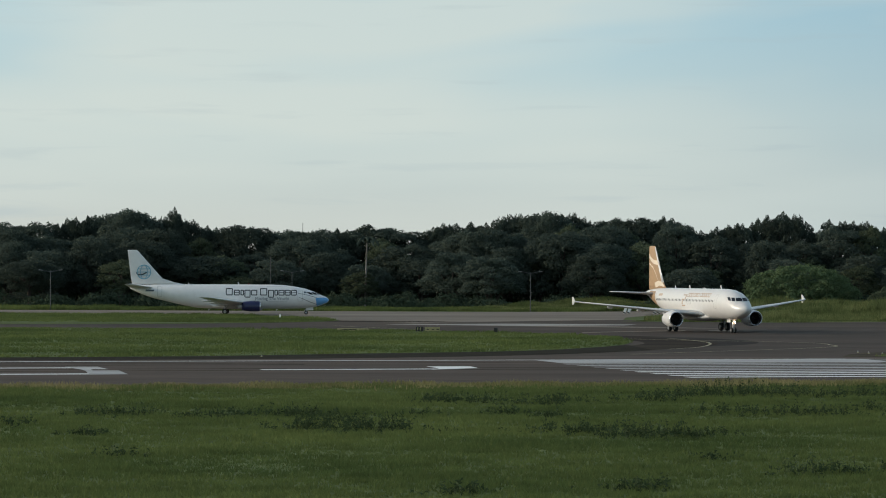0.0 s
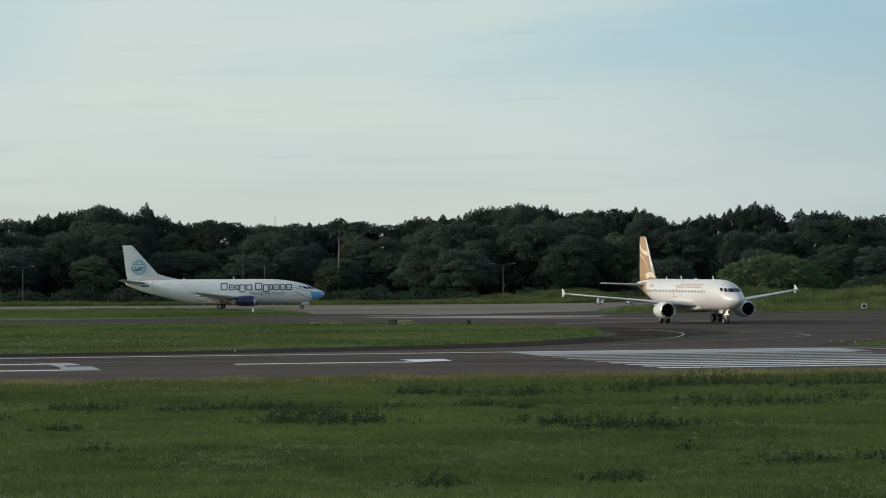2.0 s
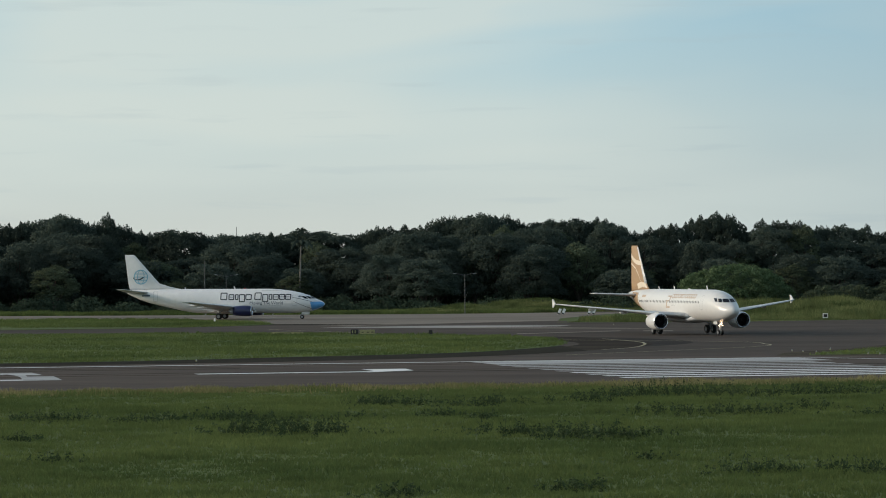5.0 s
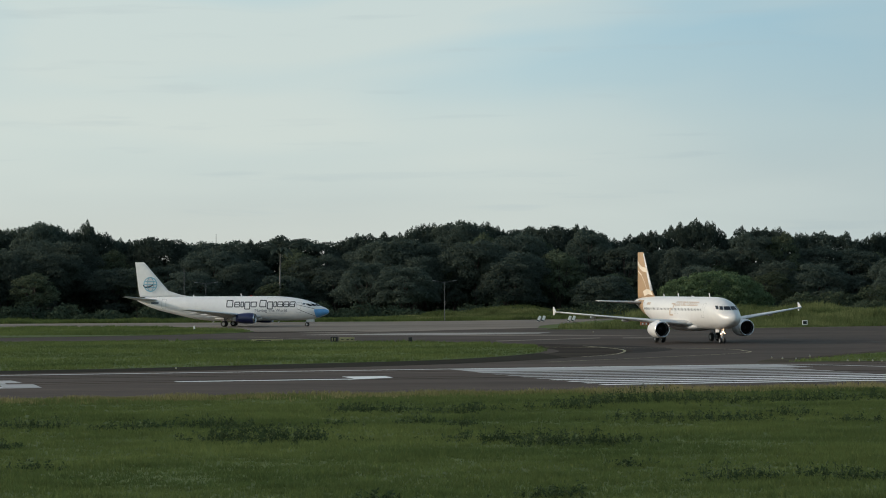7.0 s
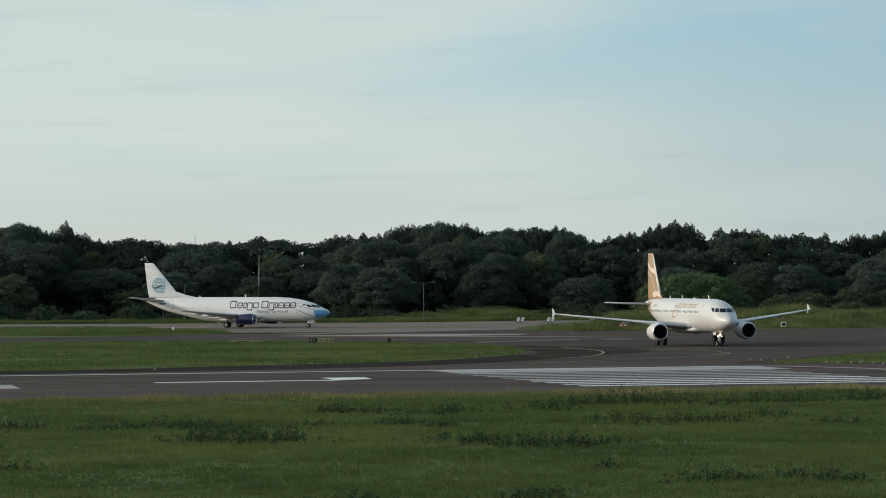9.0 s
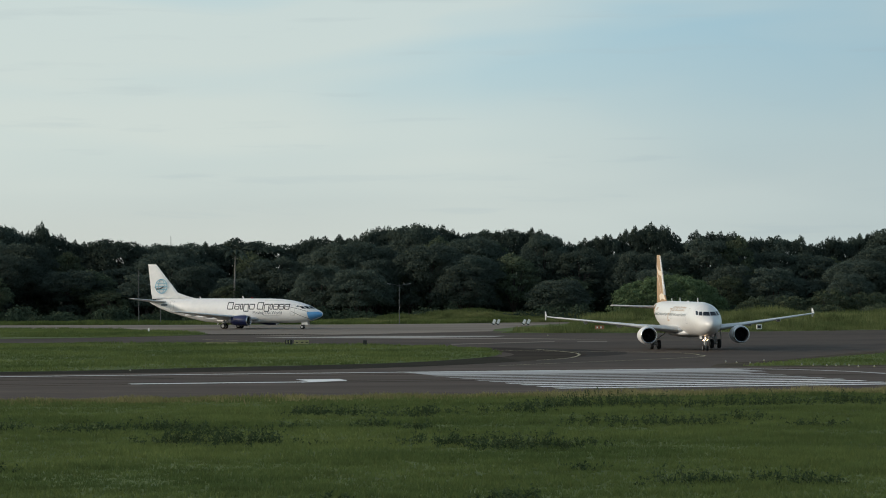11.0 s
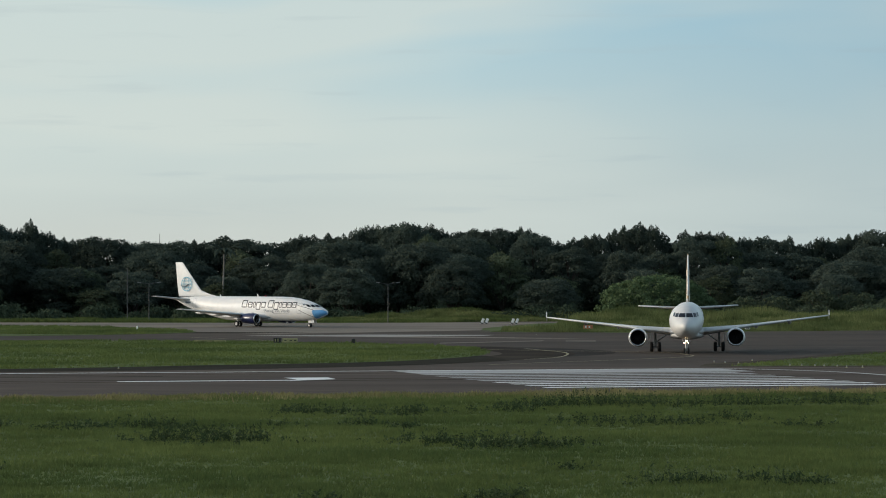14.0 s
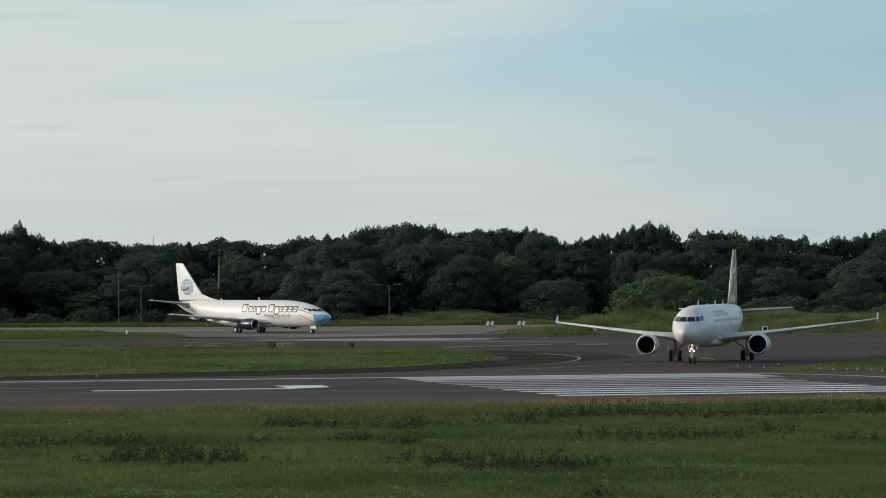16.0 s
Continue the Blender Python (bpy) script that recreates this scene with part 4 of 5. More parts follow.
fx = rng.uniform(-140, 24, 16000)
fy = rng.uniform(0, 1, 16000) ** 1.5 * 26 + 660 + np.clip(fx - 2, 0, 30) * 0.7
blades("verge_grass", np.stack([fx, fy, np.zeros(16000), np.clip(1 + clumpy(fx, fy, 0.12), 0.3, 2)], 1), 0.6, 0.24, BLADE, "rough grass before the forest edge", count=4, seed=6)

rx, ry = rng.uniform(30, 110, 14000), rng.uniform(342, 470, 14000)
ok = inside(rx, ry, VERGE)
rx, ry = rx[ok], ry[ok]
blades("verge_tufts", np.stack([rx, ry, np.full(len(rx), 0.06), np.clip(1 + clumpy(rx, ry, 0.1), 0.3, 2)], 1), 0.2, 0.15, BLADE, "short green grass beside the taxiway", count=4, seed=8)

# the low bank on the far side, deep in tall grass
def bank_edge(x):
    """Where the bank's grass meets the paving."""
    return 541.5 + np.clip(x - 37, 0, 400) * 0.55 + np.clip(37 - x, 0, 40) * 0.2


def bank_height(x, y):
    s = max(0.0, min(1.0, (x - 6) / 28))
    t = max(0.0, min(1.0, (y - (586 + max(0, 40 - x) * 0.9)) / 38))
    return 1.1 * s * (t * t * (3 - 2 * t)) + 0.35 * s * t * noise.noise((x * 0.06, y * 0.05, 0))


bm = bmesh.new()
bmesh.ops.create_grid(bm, x_segments=110, y_segments=70, size=1)
for w in bm.verts:
    w.co.x, w.co.y = 6 + (w.co.x + 1) * 90, 531 + (w.co.y + 1) * 96
    w.co.z = bank_height(w.co.x, w.co.y) + 0.05
keep_out = [f for f in bm.faces if (lambda c: c.y < bank_edge(c.x) + 0.8 or (c.x < 44 and c.x < 17 + (c.y - 566) * 0.22))(f.calc_center_median())]
bmesh.ops.delete(bm, geom=keep_out, context="FACES")
tagged(new("grass_bank", finish("grass_bank", bm, GRASS, True)), "low grassy bank beyond the taxiway", "ground", kind="structure")
bx = rng.uniform(10, 130, 52000)
by = rng.uniform(540, 715, 52000)
ok = (by > bank_edge(bx) + 1.5) & ~((bx < 46) & (bx < 18 + (by - 566) * 0.22))
bx, by = bx[ok], by[ok]
bz = np.array([bank_height(a, b) for a, b in zip(bx, by)])
bs = np.clip(0.25 + 0.45 * np.clip((by - bank_edge(bx)) / 25, 0, 1) + 1.7 * clumpy(bx, by, 0.11) + 0.25 * bz, 0.2, 2.4)
blades("bank_grass", np.stack([bx, by, bz, bs], 1), 1.0, 0.22, REED, "tall pale green grass on the bank", lean=0.25, count=5, seed=9)


# the rise behind the end of the paving, left in tall grass
def rise_height(x, y):
    s = max(0.0, min(1.0, (x + 16) / 26))
    t = max(0.0, min(1.0, (y - 664 - max(0.0, min(30.0, x - 4)) * 0.5) / 22))
    return 1.25 * s * t * t * (3 - 2 * t) + 0.4 * s * t * noise.noise((x * 0.09, y * 0.05, 4.0))


bm = bmesh.new()
bmesh.ops.create_grid(bm, x_segments=40, y_segments=26, size=1)
for w in bm.verts:
    w.co.x, w.co.y = -18 + (w.co.x + 1) * 33, 660 + (w.co.y + 1) * 30
    w.co.z = rise_height(w.co.x, w.co.y) + 0.012
tagged(new("grass_rise", finish("grass_rise", bm, GRASS, True)), "low grassy rise before the wood", "ground", kind="structure")
hx, hy = rng.uniform(-17, 47, 26000), rng.uniform(661, 694, 26000)
ok = hy > 663 + np.clip(hx - 4, 0, 30) * 0.5 - 0.5 * np.clip(-hx, 0, 6)
hx, hy = hx[ok], hy[ok]
hz = np.array([rise_height(a, b) for a, b in zip(hx, hy)])
blades("rise_grass", np.stack([hx, hy, hz, np.clip(0.45 + 1.1 * clumpy(hx, hy, 0.13) + 0.35 * hz, 0.2, 1.7)], 1), 1.0, 0.22, REED, "tall pale green grass on the rise before the wood", lean=0.25, count=5, seed=19)


# ---- weeds, trees and bushes ----
def leaf_cloud(lobes, per, size, seed, flat=0.75):
    """Leaf sprays on the skin and just inside of lobes (x, y, z, rx, ry, rz)."""
    rng = np.random.default_rng(seed)
    out = []
    for x, y, z, rx, ry, rz in lobes:
        n = int(per * (rx * ry + rx * rz + ry * rz) / 3)
        d = rng.normal(size=(n, 3))
        d[:, 2] = np.abs(d[:, 2]) * 1.1 - 0.45 * rng.uniform(0, 1, n)
        d /= np.linalg.norm(d, axis=1)[:, None]
        bumps = np.array([noise.noise((q[0] * 3.2 + x, q[1] * 3.2 + y, q[2] * 3.2 + z)) for q in d])
        r = (1 + 0.30 * bumps) * rng.uniform(0.74, 1.04, n)
        c = np.array([x, y, z]) + d * r[:, None] * np.array([rx, ry, rz])
        nrm = d + rng.normal(0, 0.55, (n, 3))
        nrm /= np.linalg.norm(nrm, axis=1)[:, None]
        a = np.cross(nrm, rng.normal(size=(n, 3)))
        a /= np.linalg.norm(a, axis=1)[:, None]
        b = np.cross(nrm, a)
        s = size * rng.uniform(0.5, 1.35, n)[:, None]
        out.append(np.stack([c - a * s, c - b * s * flat + a * s * 0.4, c + a * s * 0.9 + b * s * flat], 1).reshape(-1, 3))
    return np.concatenate(out)


def quads(name, v, material, corners=3):
    me = bpy.data.meshes.new(name)
    me.from_pydata(v.tolist(), [], np.arange(len(v)).reshape(-1, corners).tolist())
    me.materials.append(material)
    return me


LEAF = shade("dark_tree_leaves", (0.084, 0.108, 0.088), 0.8, coarse=0.12, fine=0.8, second=(0.064, 0.086, 0.072), fleck=0.15, gloss=0.0, random_tint=0.22, island=0.12, thin=0.5)
PALE_LEAF = shade("sunny_tree_leaves", (0.100, 0.124, 0.078), 0.8, coarse=0.12, fine=0.8, second=(0.066, 0.088, 0.060), fleck=0.2, gloss=0.0, random_tint=0.2, island=0.18, thin=0.4)
BUSH_LEAF = shade("creeper_leaves", (0.124, 0.178, 0.088), 0.7, coarse=0.2, fine=1.2, second=(0.080, 0.120, 0.062), fleck=0.3, gloss=0.05, island=0.25, thin=0.35)
# darker than LEAF: the shade below the crowns is put into this leaf colour
SHADE_LEAF = shade("shade_dark_undergrowth_leaves", (0.064, 0.090, 0.060), 0.75, coarse=0.15, fine=0.9, second=(0.044, 0.064, 0.045), fleck=0.2, gloss=0.0, island=0.15, thin=0.3)
BARK = shade("grey_brown_bark", (0.045, 0.038, 0.032), 0.9, coarse=0.8, fine=6.0, vary=0.3, fleck=0.25, bump=0.03)
PALE_BARK = shade("pale_palm_bark", (0.16, 0.152, 0.138), 0.9, coarse=0.8, fine=6.0, vary=0.2, fleck=0.2, bump=0.02)


def tree_kind(seed, spread, tall, crown, dome, material, label):
    """Trunk with forking limbs under a domed crown of many leaf clumps; crown is the crown's share of the height."""
    rng = np.random.default_rng(seed)
    tree = tagged(new("tree"), label, "tree", "trees of the forest edge")
    bm = bmesh.new()
    deep = tall * crown
    fork = tall - deep
    tube(bm, (0, 0, -0.3), (0.2, 0.1, fork), 0.5, 0.34, 9)
    lobes = []
    n = 30
    for k in range(n):
        # clumps spread evenly over the dome
        up = 1 - (k + 0.5) / n * 1.12
        a = 2.39996 * k + rng.uniform(-0.25, 0.25)
        flat = math.sqrt(max(0.0, 1 - up * up)) * rng.uniform(0.86, 1.06)
        q = spread * rng.uniform(0.24, 0.34)
        lift = tall - deep * 0.56 * (1 - max(up, -0.12)) ** dome - 0.05 * tall
        c = (spread * 0.80 * flat * math.cos(a), spread * 0.80 * flat * math.sin(a), lift + rng.uniform(-0.9, 0.3))
        lobes.append((*c, q, q, max(0.75, q * rng.uniform(0.6, 0.95))))
        if k % 3 == 0:
            mid = (c[0] * 0.5, c[1] * 0.5, fork + (c[2] - fork) * 0.6)
            tube(bm, (0.2, 0.1, fork - 0.3), mid, 0.22, 0.12, 6)
            tube(bm, mid, c, 0.12, 0.04, 5)
    for k in range(9):
        a, r = 0.7 * k + rng.uniform(-0.3, 0.3), spread * rng.uniform(0.35, 0.8)
        q = spread * 0.32
        lobes.append((r * math.cos(a), r * math.sin(a), tall * rng.uniform(0.22, 0.55), q, q, tall * 0.13))
    part("trunk", bm, BARK, tree)
    part("crown", quads("crown", leaf_cloud(lobes, 88, 0.25, seed), material), None, tree)
    return tree


KINDS = ((7.0, 17.0, 0.66, 1.4), (5.5, 18.0, 0.70, 1.3), (8.0, 16.0, 0.56, 1.5), (5.0, 15.0, 0.85, 1.0), (6.5, 13.0, 0.95, 1.05))  # half width, height, crown share, flatness of the dome
kinds = [tree_kind(11, *KINDS[0], LEAF, "tall dark green broad-crowned tree at the forest edge"), tree_kind(12, *KINDS[1], LEAF, "tall dark green rounded tree at the forest edge"),
         tree_kind(13, *KINDS[2], LEAF, "wide dark green umbrella-crowned tree at the forest edge"), tree_kind(14, *KINDS[3], PALE_LEAF, "smaller mid-green tree at the forest edge"),
         tree_kind(15, *KINDS[4], LEAF, "low dark green tree before the forest edge")]
# skyline: place across, height of the top
SKY_X = (-160, -118.7, -115, -105.8, -104.5, -101.4, -96.5, -93.4, -87.2, -85.4, -82.7, -76.1, -71.2, -65.7, -62.6, -53.4, -46, -40.4, -38.6, -33.7, -32.5, -26.3, -22.2, -14.1, -7.9, -1.8, 7.4, 8.4, 23.9, 27.2, 30.6, 33.7, 36.4, 37.6, 44.7, 49.8, 52.6, 54.7, 57.7, 59.8, 60.9, 62.7, 63.8, 68.4, 74.5, 77.2, 84, 85.8, 91.3, 95.4, 105, 150)
SKY_Z = (17, 17, 17.7, 17.2, 18.1, 19, 18.4, 19.4, 19.6, 18.8, 18.8, 17.7, 16.4, 16.6, 15.8, 15.4, 15.8, 16.5, 17, 17, 16.1, 16.1, 17.4, 17.4, 19, 19.5, 19.5, 18.2, 18.1, 18.9, 17, 16.3, 16.4, 17.3, 17.9, 19.5, 19.8, 19.2, 16.8, 16.4, 18.7, 19.2, 18.2, 18.3, 16.6, 17.4, 17.4, 15.3, 16.8, 17.2, 18.6, 17)
used = [False] * 5
rnd = random.Random(5)


def skyline(x):
    return float(np.interp(x, SKY_X, SKY_Z))


def plant(k, x, y, tall, half):
    """A tree of kind k with its top and half width as given."""
    high, wide = tall / KINDS[k][1], half / KINDS[k][0]
    m = pose(x, y, 0, 0, 0, rnd.uniform(0, 360))
    ob = copy_thing(kinds[k], m) if used[k] else kinds[k]
    used[k] = True
    ob.matrix_basis = m @ Matrix.Diagonal((wide, wide, high, 1))


# the back row makes the skyline: broad crowns where it runs level, slim ones at its steps
x = -133.0
while x < 122:
    half = 2.4
    for trial in (7.0, 5.6, 4.4, 3.3):
        tops = [skyline(x + trial * (q / 5 - 1)) for q in range(11)]
        if max(tops) - min(tops) < 0.16 * trial:
            half = trial
            break
    plant(rnd.choice((0, 2)) if half > 5 else rnd.choice((1, 1, 0)), x, 742 + rnd.uniform(-2, 2), skyline(x) - 0.05 + rnd.uniform(-0.2, 0.2), half * 1.12)
    x += half * 0.78
plant(1, -80.7, 741, 20.9, 2.2)
plant(1, 52.0, 741, 20.3, 3.0)
for y0, step, low in ((727, 8.2, 2.6), (713, 10.5, 5.4), (702, 21.0, 8.6)):
    x = -130 + rnd.uniform(0, 5)
    while x < 118:
        k = rnd.choice((0, 2, 3, 1)) if low < 3 else rnd.choice((3, 4, 4, 2))
        plant(k, x + rnd.uniform(-1.5, 1.5), y0 + rnd.uniform(-6, 6), skyline(x * 740 / y0) - low + rnd.uniform(-2.6, 1.4), KINDS[k][0] * rnd.uniform(0.85, 1.1))
        x += step * rnd.uniform(0.7, 1.25)


def shrub(name, x, y, z, rx, ry, rz, material, label, seed, per=70, size=0.3):
    rng = np.random.default_rng(seed)
    bush = tagged(new(name), label, "bush")
    bush.location = (x, y, z)
    lobes = [(0, 0, rz * 0.04, rx * 0.72, ry * 0.72, rz * 0.70)]
    n = 150 if rx > 10 else 34
    for k in range(n):
        up = 1 - (k + 0.5) / n
        a = 2.39996 * k + rng.uniform(-0.4, 0.4)
        flat = (1 - up ** 2.3) ** 0.48
        q = rx * rng.uniform(0.085, 0.13) * (1 if rx > 10 else 1.8)
        reach = rng.uniform(0.87, 0.93)
        lobes.append((rx * reach * flat * math.cos(a), ry * reach * flat * math.sin(a), rz * reach * up, q, q, q * 0.7))
    part("foliage", quads("foliage", leaf_cloud(lobes, per, size, seed), material), None, bush)
    stem = bmesh.new()
    for k in range(5):
        a = 1.26 * k
        tube(stem, (0.3 * math.cos(a), 0.3 * math.sin(a), -0.4), (rx * 0.4 * math.cos(a), ry * 0.4 * math.sin(a), rz * 0.6), 0.14, 0.05, 6)
    part("stem", stem, BARK, bush)
    return bush


shrub("round_bush", 51.0, 684, 0.6, 12.4, 9.0, 8.7, BUSH_LEAF, "large dome-shaped creeper-covered green bush", 31, 75, 0.24)
for k, (x, y, r, h) in enumerate(((68, 676, 4.5, 3.2), (75, 679, 5.0, 3.6), (83, 678, 5.2, 5.0), (91, 680, 6.0, 4.2), (99, 676, 5.5, 3.8), (80, 664, 5, 1.6), (92, 662, 6, 1.8), (108, 676, 6, 4.0))):
    shrub("bush", x, y, bank_height(x, y) - 0.3, r, r * 0.8, h + 0.6, PALE_LEAF, "rounded green bush on the grassy bank", 40 + k, 60, 0.28)

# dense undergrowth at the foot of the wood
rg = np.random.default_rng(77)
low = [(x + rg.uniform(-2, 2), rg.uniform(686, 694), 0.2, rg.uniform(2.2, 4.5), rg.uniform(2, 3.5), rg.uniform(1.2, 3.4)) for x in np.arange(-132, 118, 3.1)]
tagged(new("undergrowth", quads("undergrowth", leaf_cloud(low, 80, 0.25, 78), SHADE_LEAF)), "dense undergrowth at the foot of the wood, coloured dark as in shade", "bushes", kind="stuff")

# thicket that closes the gaps between trunks, in the same shade-darkened leaf colour
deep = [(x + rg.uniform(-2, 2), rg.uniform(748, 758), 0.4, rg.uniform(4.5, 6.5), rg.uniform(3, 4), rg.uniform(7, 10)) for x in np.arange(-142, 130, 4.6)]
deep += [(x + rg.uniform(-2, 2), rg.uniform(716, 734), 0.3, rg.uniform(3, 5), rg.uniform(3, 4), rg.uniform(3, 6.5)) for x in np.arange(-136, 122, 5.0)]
tagged(new("thicket", quads("thicket", leaf_cloud(deep, 55, 0.34, 79), SHADE_LEAF)), "tangled thicket deep inside the wood, coloured dark as in shade", "bushes", kind="stuff")
LITTER = shade("dark_leaf_litter", (0.035, 0.030, 0.022), 0.95, coarse=0.2, fine=2.0, vary=0.3, fleck=0.25, gloss=0.05)
sheet("forest_floor", [(-420, 697), (420, 697), (420, 1300), (-420, 1300)], 0.05, LITTER, "dark leaf litter on the ground of the wood", "ground", 0.04)

# the palm that stands out before the wood
palm = tagged(new("palm_tree"), "slender palm tree with pale trunk before the wood", "tree")
bm = bmesh.new()
for k in range(8):
    tube(bm, (0.05 * k, 0, 1.7 * k - 0.2), (0.05 * (k + 1), 0, 1.7 * (k + 1)), 0.21 - 0.008 * k, 0.20 - 0.008 * k, 10)
part("trunk", bm, PALE_BARK, palm)
for k in range(15):
    a, droop = 2.4 * k, 0.5 + 0.9 * (k % 4) / 4
    bm = bmesh.new()
    last = None
    for j in range(9):
        r = 0.5 * j
        p = Vector((0.4 + r * math.cos(a), r * math.sin(a), 13.7 + 1.1 * r * (1 - droop * 0.55 * r / 2.2)))
        w = Vector((-math.sin(a), math.cos(a), 0)) * 0.55 * math.sin(math.pi * min(1, (j + 1) / 9.5))
        cur = [bm.verts.new(p - w - Vector((0, 0, 0.25))), bm.verts.new(p), bm.verts.new(p + w - Vector((0, 0, 0.25)))]
        if last:
            bm.faces.new((last[0], last[1], cur[1], cur[0])), bm.faces.new((last[1], last[2], cur[2], cur[1]))
        last = cur
    part("frond", bm, LEAF, palm)
palm.location = (-37.3, 706, 0)

# dark weed clumps in the foreground
rng = np.random.default_rng(21)


def weed(x, y, r, h, seed):
    rg = np.random.default_rng(seed)
    ob = tagged(new("weed_clump"), "low dark green weed clump in the field grass", "weeds", "weed clumps")
    ob.location = (x, y, 0)
    bm = bmesh.new()
    n = int(24 * r)
    vs = []
    for k in range(n):
        px, py = rg.normal(0, r * 0.75), rg.normal(0, r * 0.9)
        hh = 1.25 * h * rg.uniform(0.35, 1.25) * math.exp(-(px * px + py * py) / (2 * r * r))
        lx, ly = rg.normal(0, 0.35) * hh, rg.normal(0, 0.35) * hh
        tube(bm, (px, py, 0), (px + lx, py + ly, hh), 0.018, 0.008, 4)
        for j in range(10):
            t = rg.uniform(0.15, 1.0)
            c = np.array([px + lx * t, py + ly * t, hh * t]) + rg.normal(0, 0.09, 3)
            c[2] = abs(c[2])
            d1, d2 = rg.normal(0, 1, 3), rg.normal(0, 1, 3)
            d1 *= 0.10 / np.linalg.norm(d1)
            d2 *= 0.05 / np.linalg.norm(d2)
            vs.append(np.stack([c - d1, c - d2, c + d1, c + d2]))
    tagged(part("stem", bm, WEED, ob), kind="stuff")
    tagged(part("foliage", quads("foliage", np.concatenate(vs), WEED, 4), None, ob), kind="stuff")


WEEDS = ((-26.4, 203, 1.6, 0.55), (-24.5, 204, 1.2, 0.5), (-20, 200, 1.3, 0.45), (-18.7, 203, 1.0, 0.5), (-16, 204, 1.5, 0.6), (-14.2, 203, 1.4, 0.6), (-12.3, 194, 1.8, 0.6), (-11.4, 187, 2.0, 0.8), (-9.9, 185, 2.0, 0.7), (-8.8, 186.5, 1.5, 0.75), (-13, 187, 1.2, 0.5),
         (-6.1, 224, 1.6, 0.6), (-4, 225, 1.4, 0.5), (-7.5, 226, 1.2, 0.5), (-0.1, 222, 1.6, 0.6), (1.5, 226, 1.4, 0.55), (1.1, 185, 1.5, 0.6), (5.8, 179.5, 1.8, 0.75), (4.4, 181, 1.6, 0.7), (7.6, 181, 1.7, 0.65), (2.6, 184, 1.0, 0.5),
         (12.9, 238, 2.4, 0.9), (10.5, 236, 2.0, 0.8), (15.4, 240, 2.2, 0.8), (17.8, 236, 2.0, 0.7), (8.5, 234, 1.8, 0.6), (14.9, 208, 2.0, 0.6), (11.2, 209, 1.8, 0.55), (17.2, 209, 1.4, 0.5), (7.0, 228, 1.6, 0.55),
         (11.9, 149, 1.3, 0.6), (13.1, 150, 0.9, 0.5), (15.8, 149, 1.2, 0.55), (17.6, 148, 1.0, 0.45), (22, 240, 1.8, 0.6), (25.5, 241, 1.8, 0.6), (30, 243, 2.0, 0.7), (34, 240, 2, 0.7), (-24.3, 179.5, 0.9, 0.4), (-3.2, 135, 0.9, 0.4), (3.3, 137.5, 0.9, 0.45), (4.4, 139, 0.7, 0.45),
         (-30, 190, 1.2, 0.5), (20.5, 215, 1.5, 0.5), (24, 205, 1.2, 0.45), (-7.5, 205, 0.8, 0.4), (0.5, 203, 0.9, 0.4), (-2.3, 207, 1.0, 0.45), (-20, 160, 0.8, 0.35), (8, 160, 0.7, 0.35))
for k, (x, y, r, h) in enumerate(WEEDS):
    weed(x, y, r * 1.15, h, 100 + k)

# ---- airfield furniture ----
POST = shade("galvanised_post", (0.10, 0.105, 0.11), 0.5, metal=0.5, coarse=1.0, fine=5.0, vary=0.1, fleck=0.1)
LENS = shade("lamp_lens", (0.22, 0.23, 0.23), 0.3, coarse=1.0, fine=5.0, vary=0.1, fleck=0.05)
SIGN_YELLOW = shade("faded_yellow_sign", (0.30, 0.27, 0.13), 0.6, coarse=0.8, fine=4.0, vary=0.15, fleck=0.12)
SIGN_BLACK = shade("black_sign_face", (0.012, 0.012, 0.013), 0.5, coarse=0.8, fine=4.0, vary=0.15, fleck=0.1)
SIGN_RED = shade("faded_red_board", (0.42, 0.14, 0.07), 0.6, coarse=0.8, fine=4.0, vary=0.15, fleck=0.1)
BLOCK_WHITE = shade("white_marker_paint", (0.80, 0.80, 0.77), 0.6, coarse=0.8, fine=4.0, vary=0.08, fleck=0.08)


def street_lamp():
    lamp = tagged(new("street_lamp"), "grey twin-arm street lamp before the wood", "lamp", "street lamps")
    part("pole", tube(bmesh.new(), (0, 0, 0), (0, 0, 7.6), 0.085, 0.055, 10), POST, lamp)
    for s in (-1, 1):
        arm = part("arm", tube(bmesh.new(), (0, 0, 7.4), (s * 1.7, 0, 7.75), 0.05, 0.04, 8), POST, lamp)
        head = box(bmesh.new(), (s * 1.95, 0, 7.76), (0.75, 0.28, 0.14), (0, -s * 8, 0))
        bmesh.ops.bevel(head, geom=head.edges, offset=0.04, segments=2, affect="EDGES")
        part("lamp_head", head, LENS, arm, "pale lamp head")
    return lamp


first = street_lamp()
first.location = (-2.8, 658, 0)
for x, y in ((-49, 660), (-96, 660)):
    copy_thing(first, pose(x, y, 0))
mast = tagged(new("radio_mast"), "thin grey radio mast above the trees", "mast")
part("pole", tube(bmesh.new(), (0, 0, 0), (0, 0, 18.2), 0.12, 0.05, 8), POST, mast)
mast.location = (-53.5, 752, 0)
pole = tagged(new("utility_pole"), "slender grey pole at the wood's edge", "pole")
part("shaft", tube(bmesh.new(), (0, 0, 0), (0, 0, 10.5), 0.08, 0.06, 8), POST, pole)
pole.location = (-54, 670, 0)


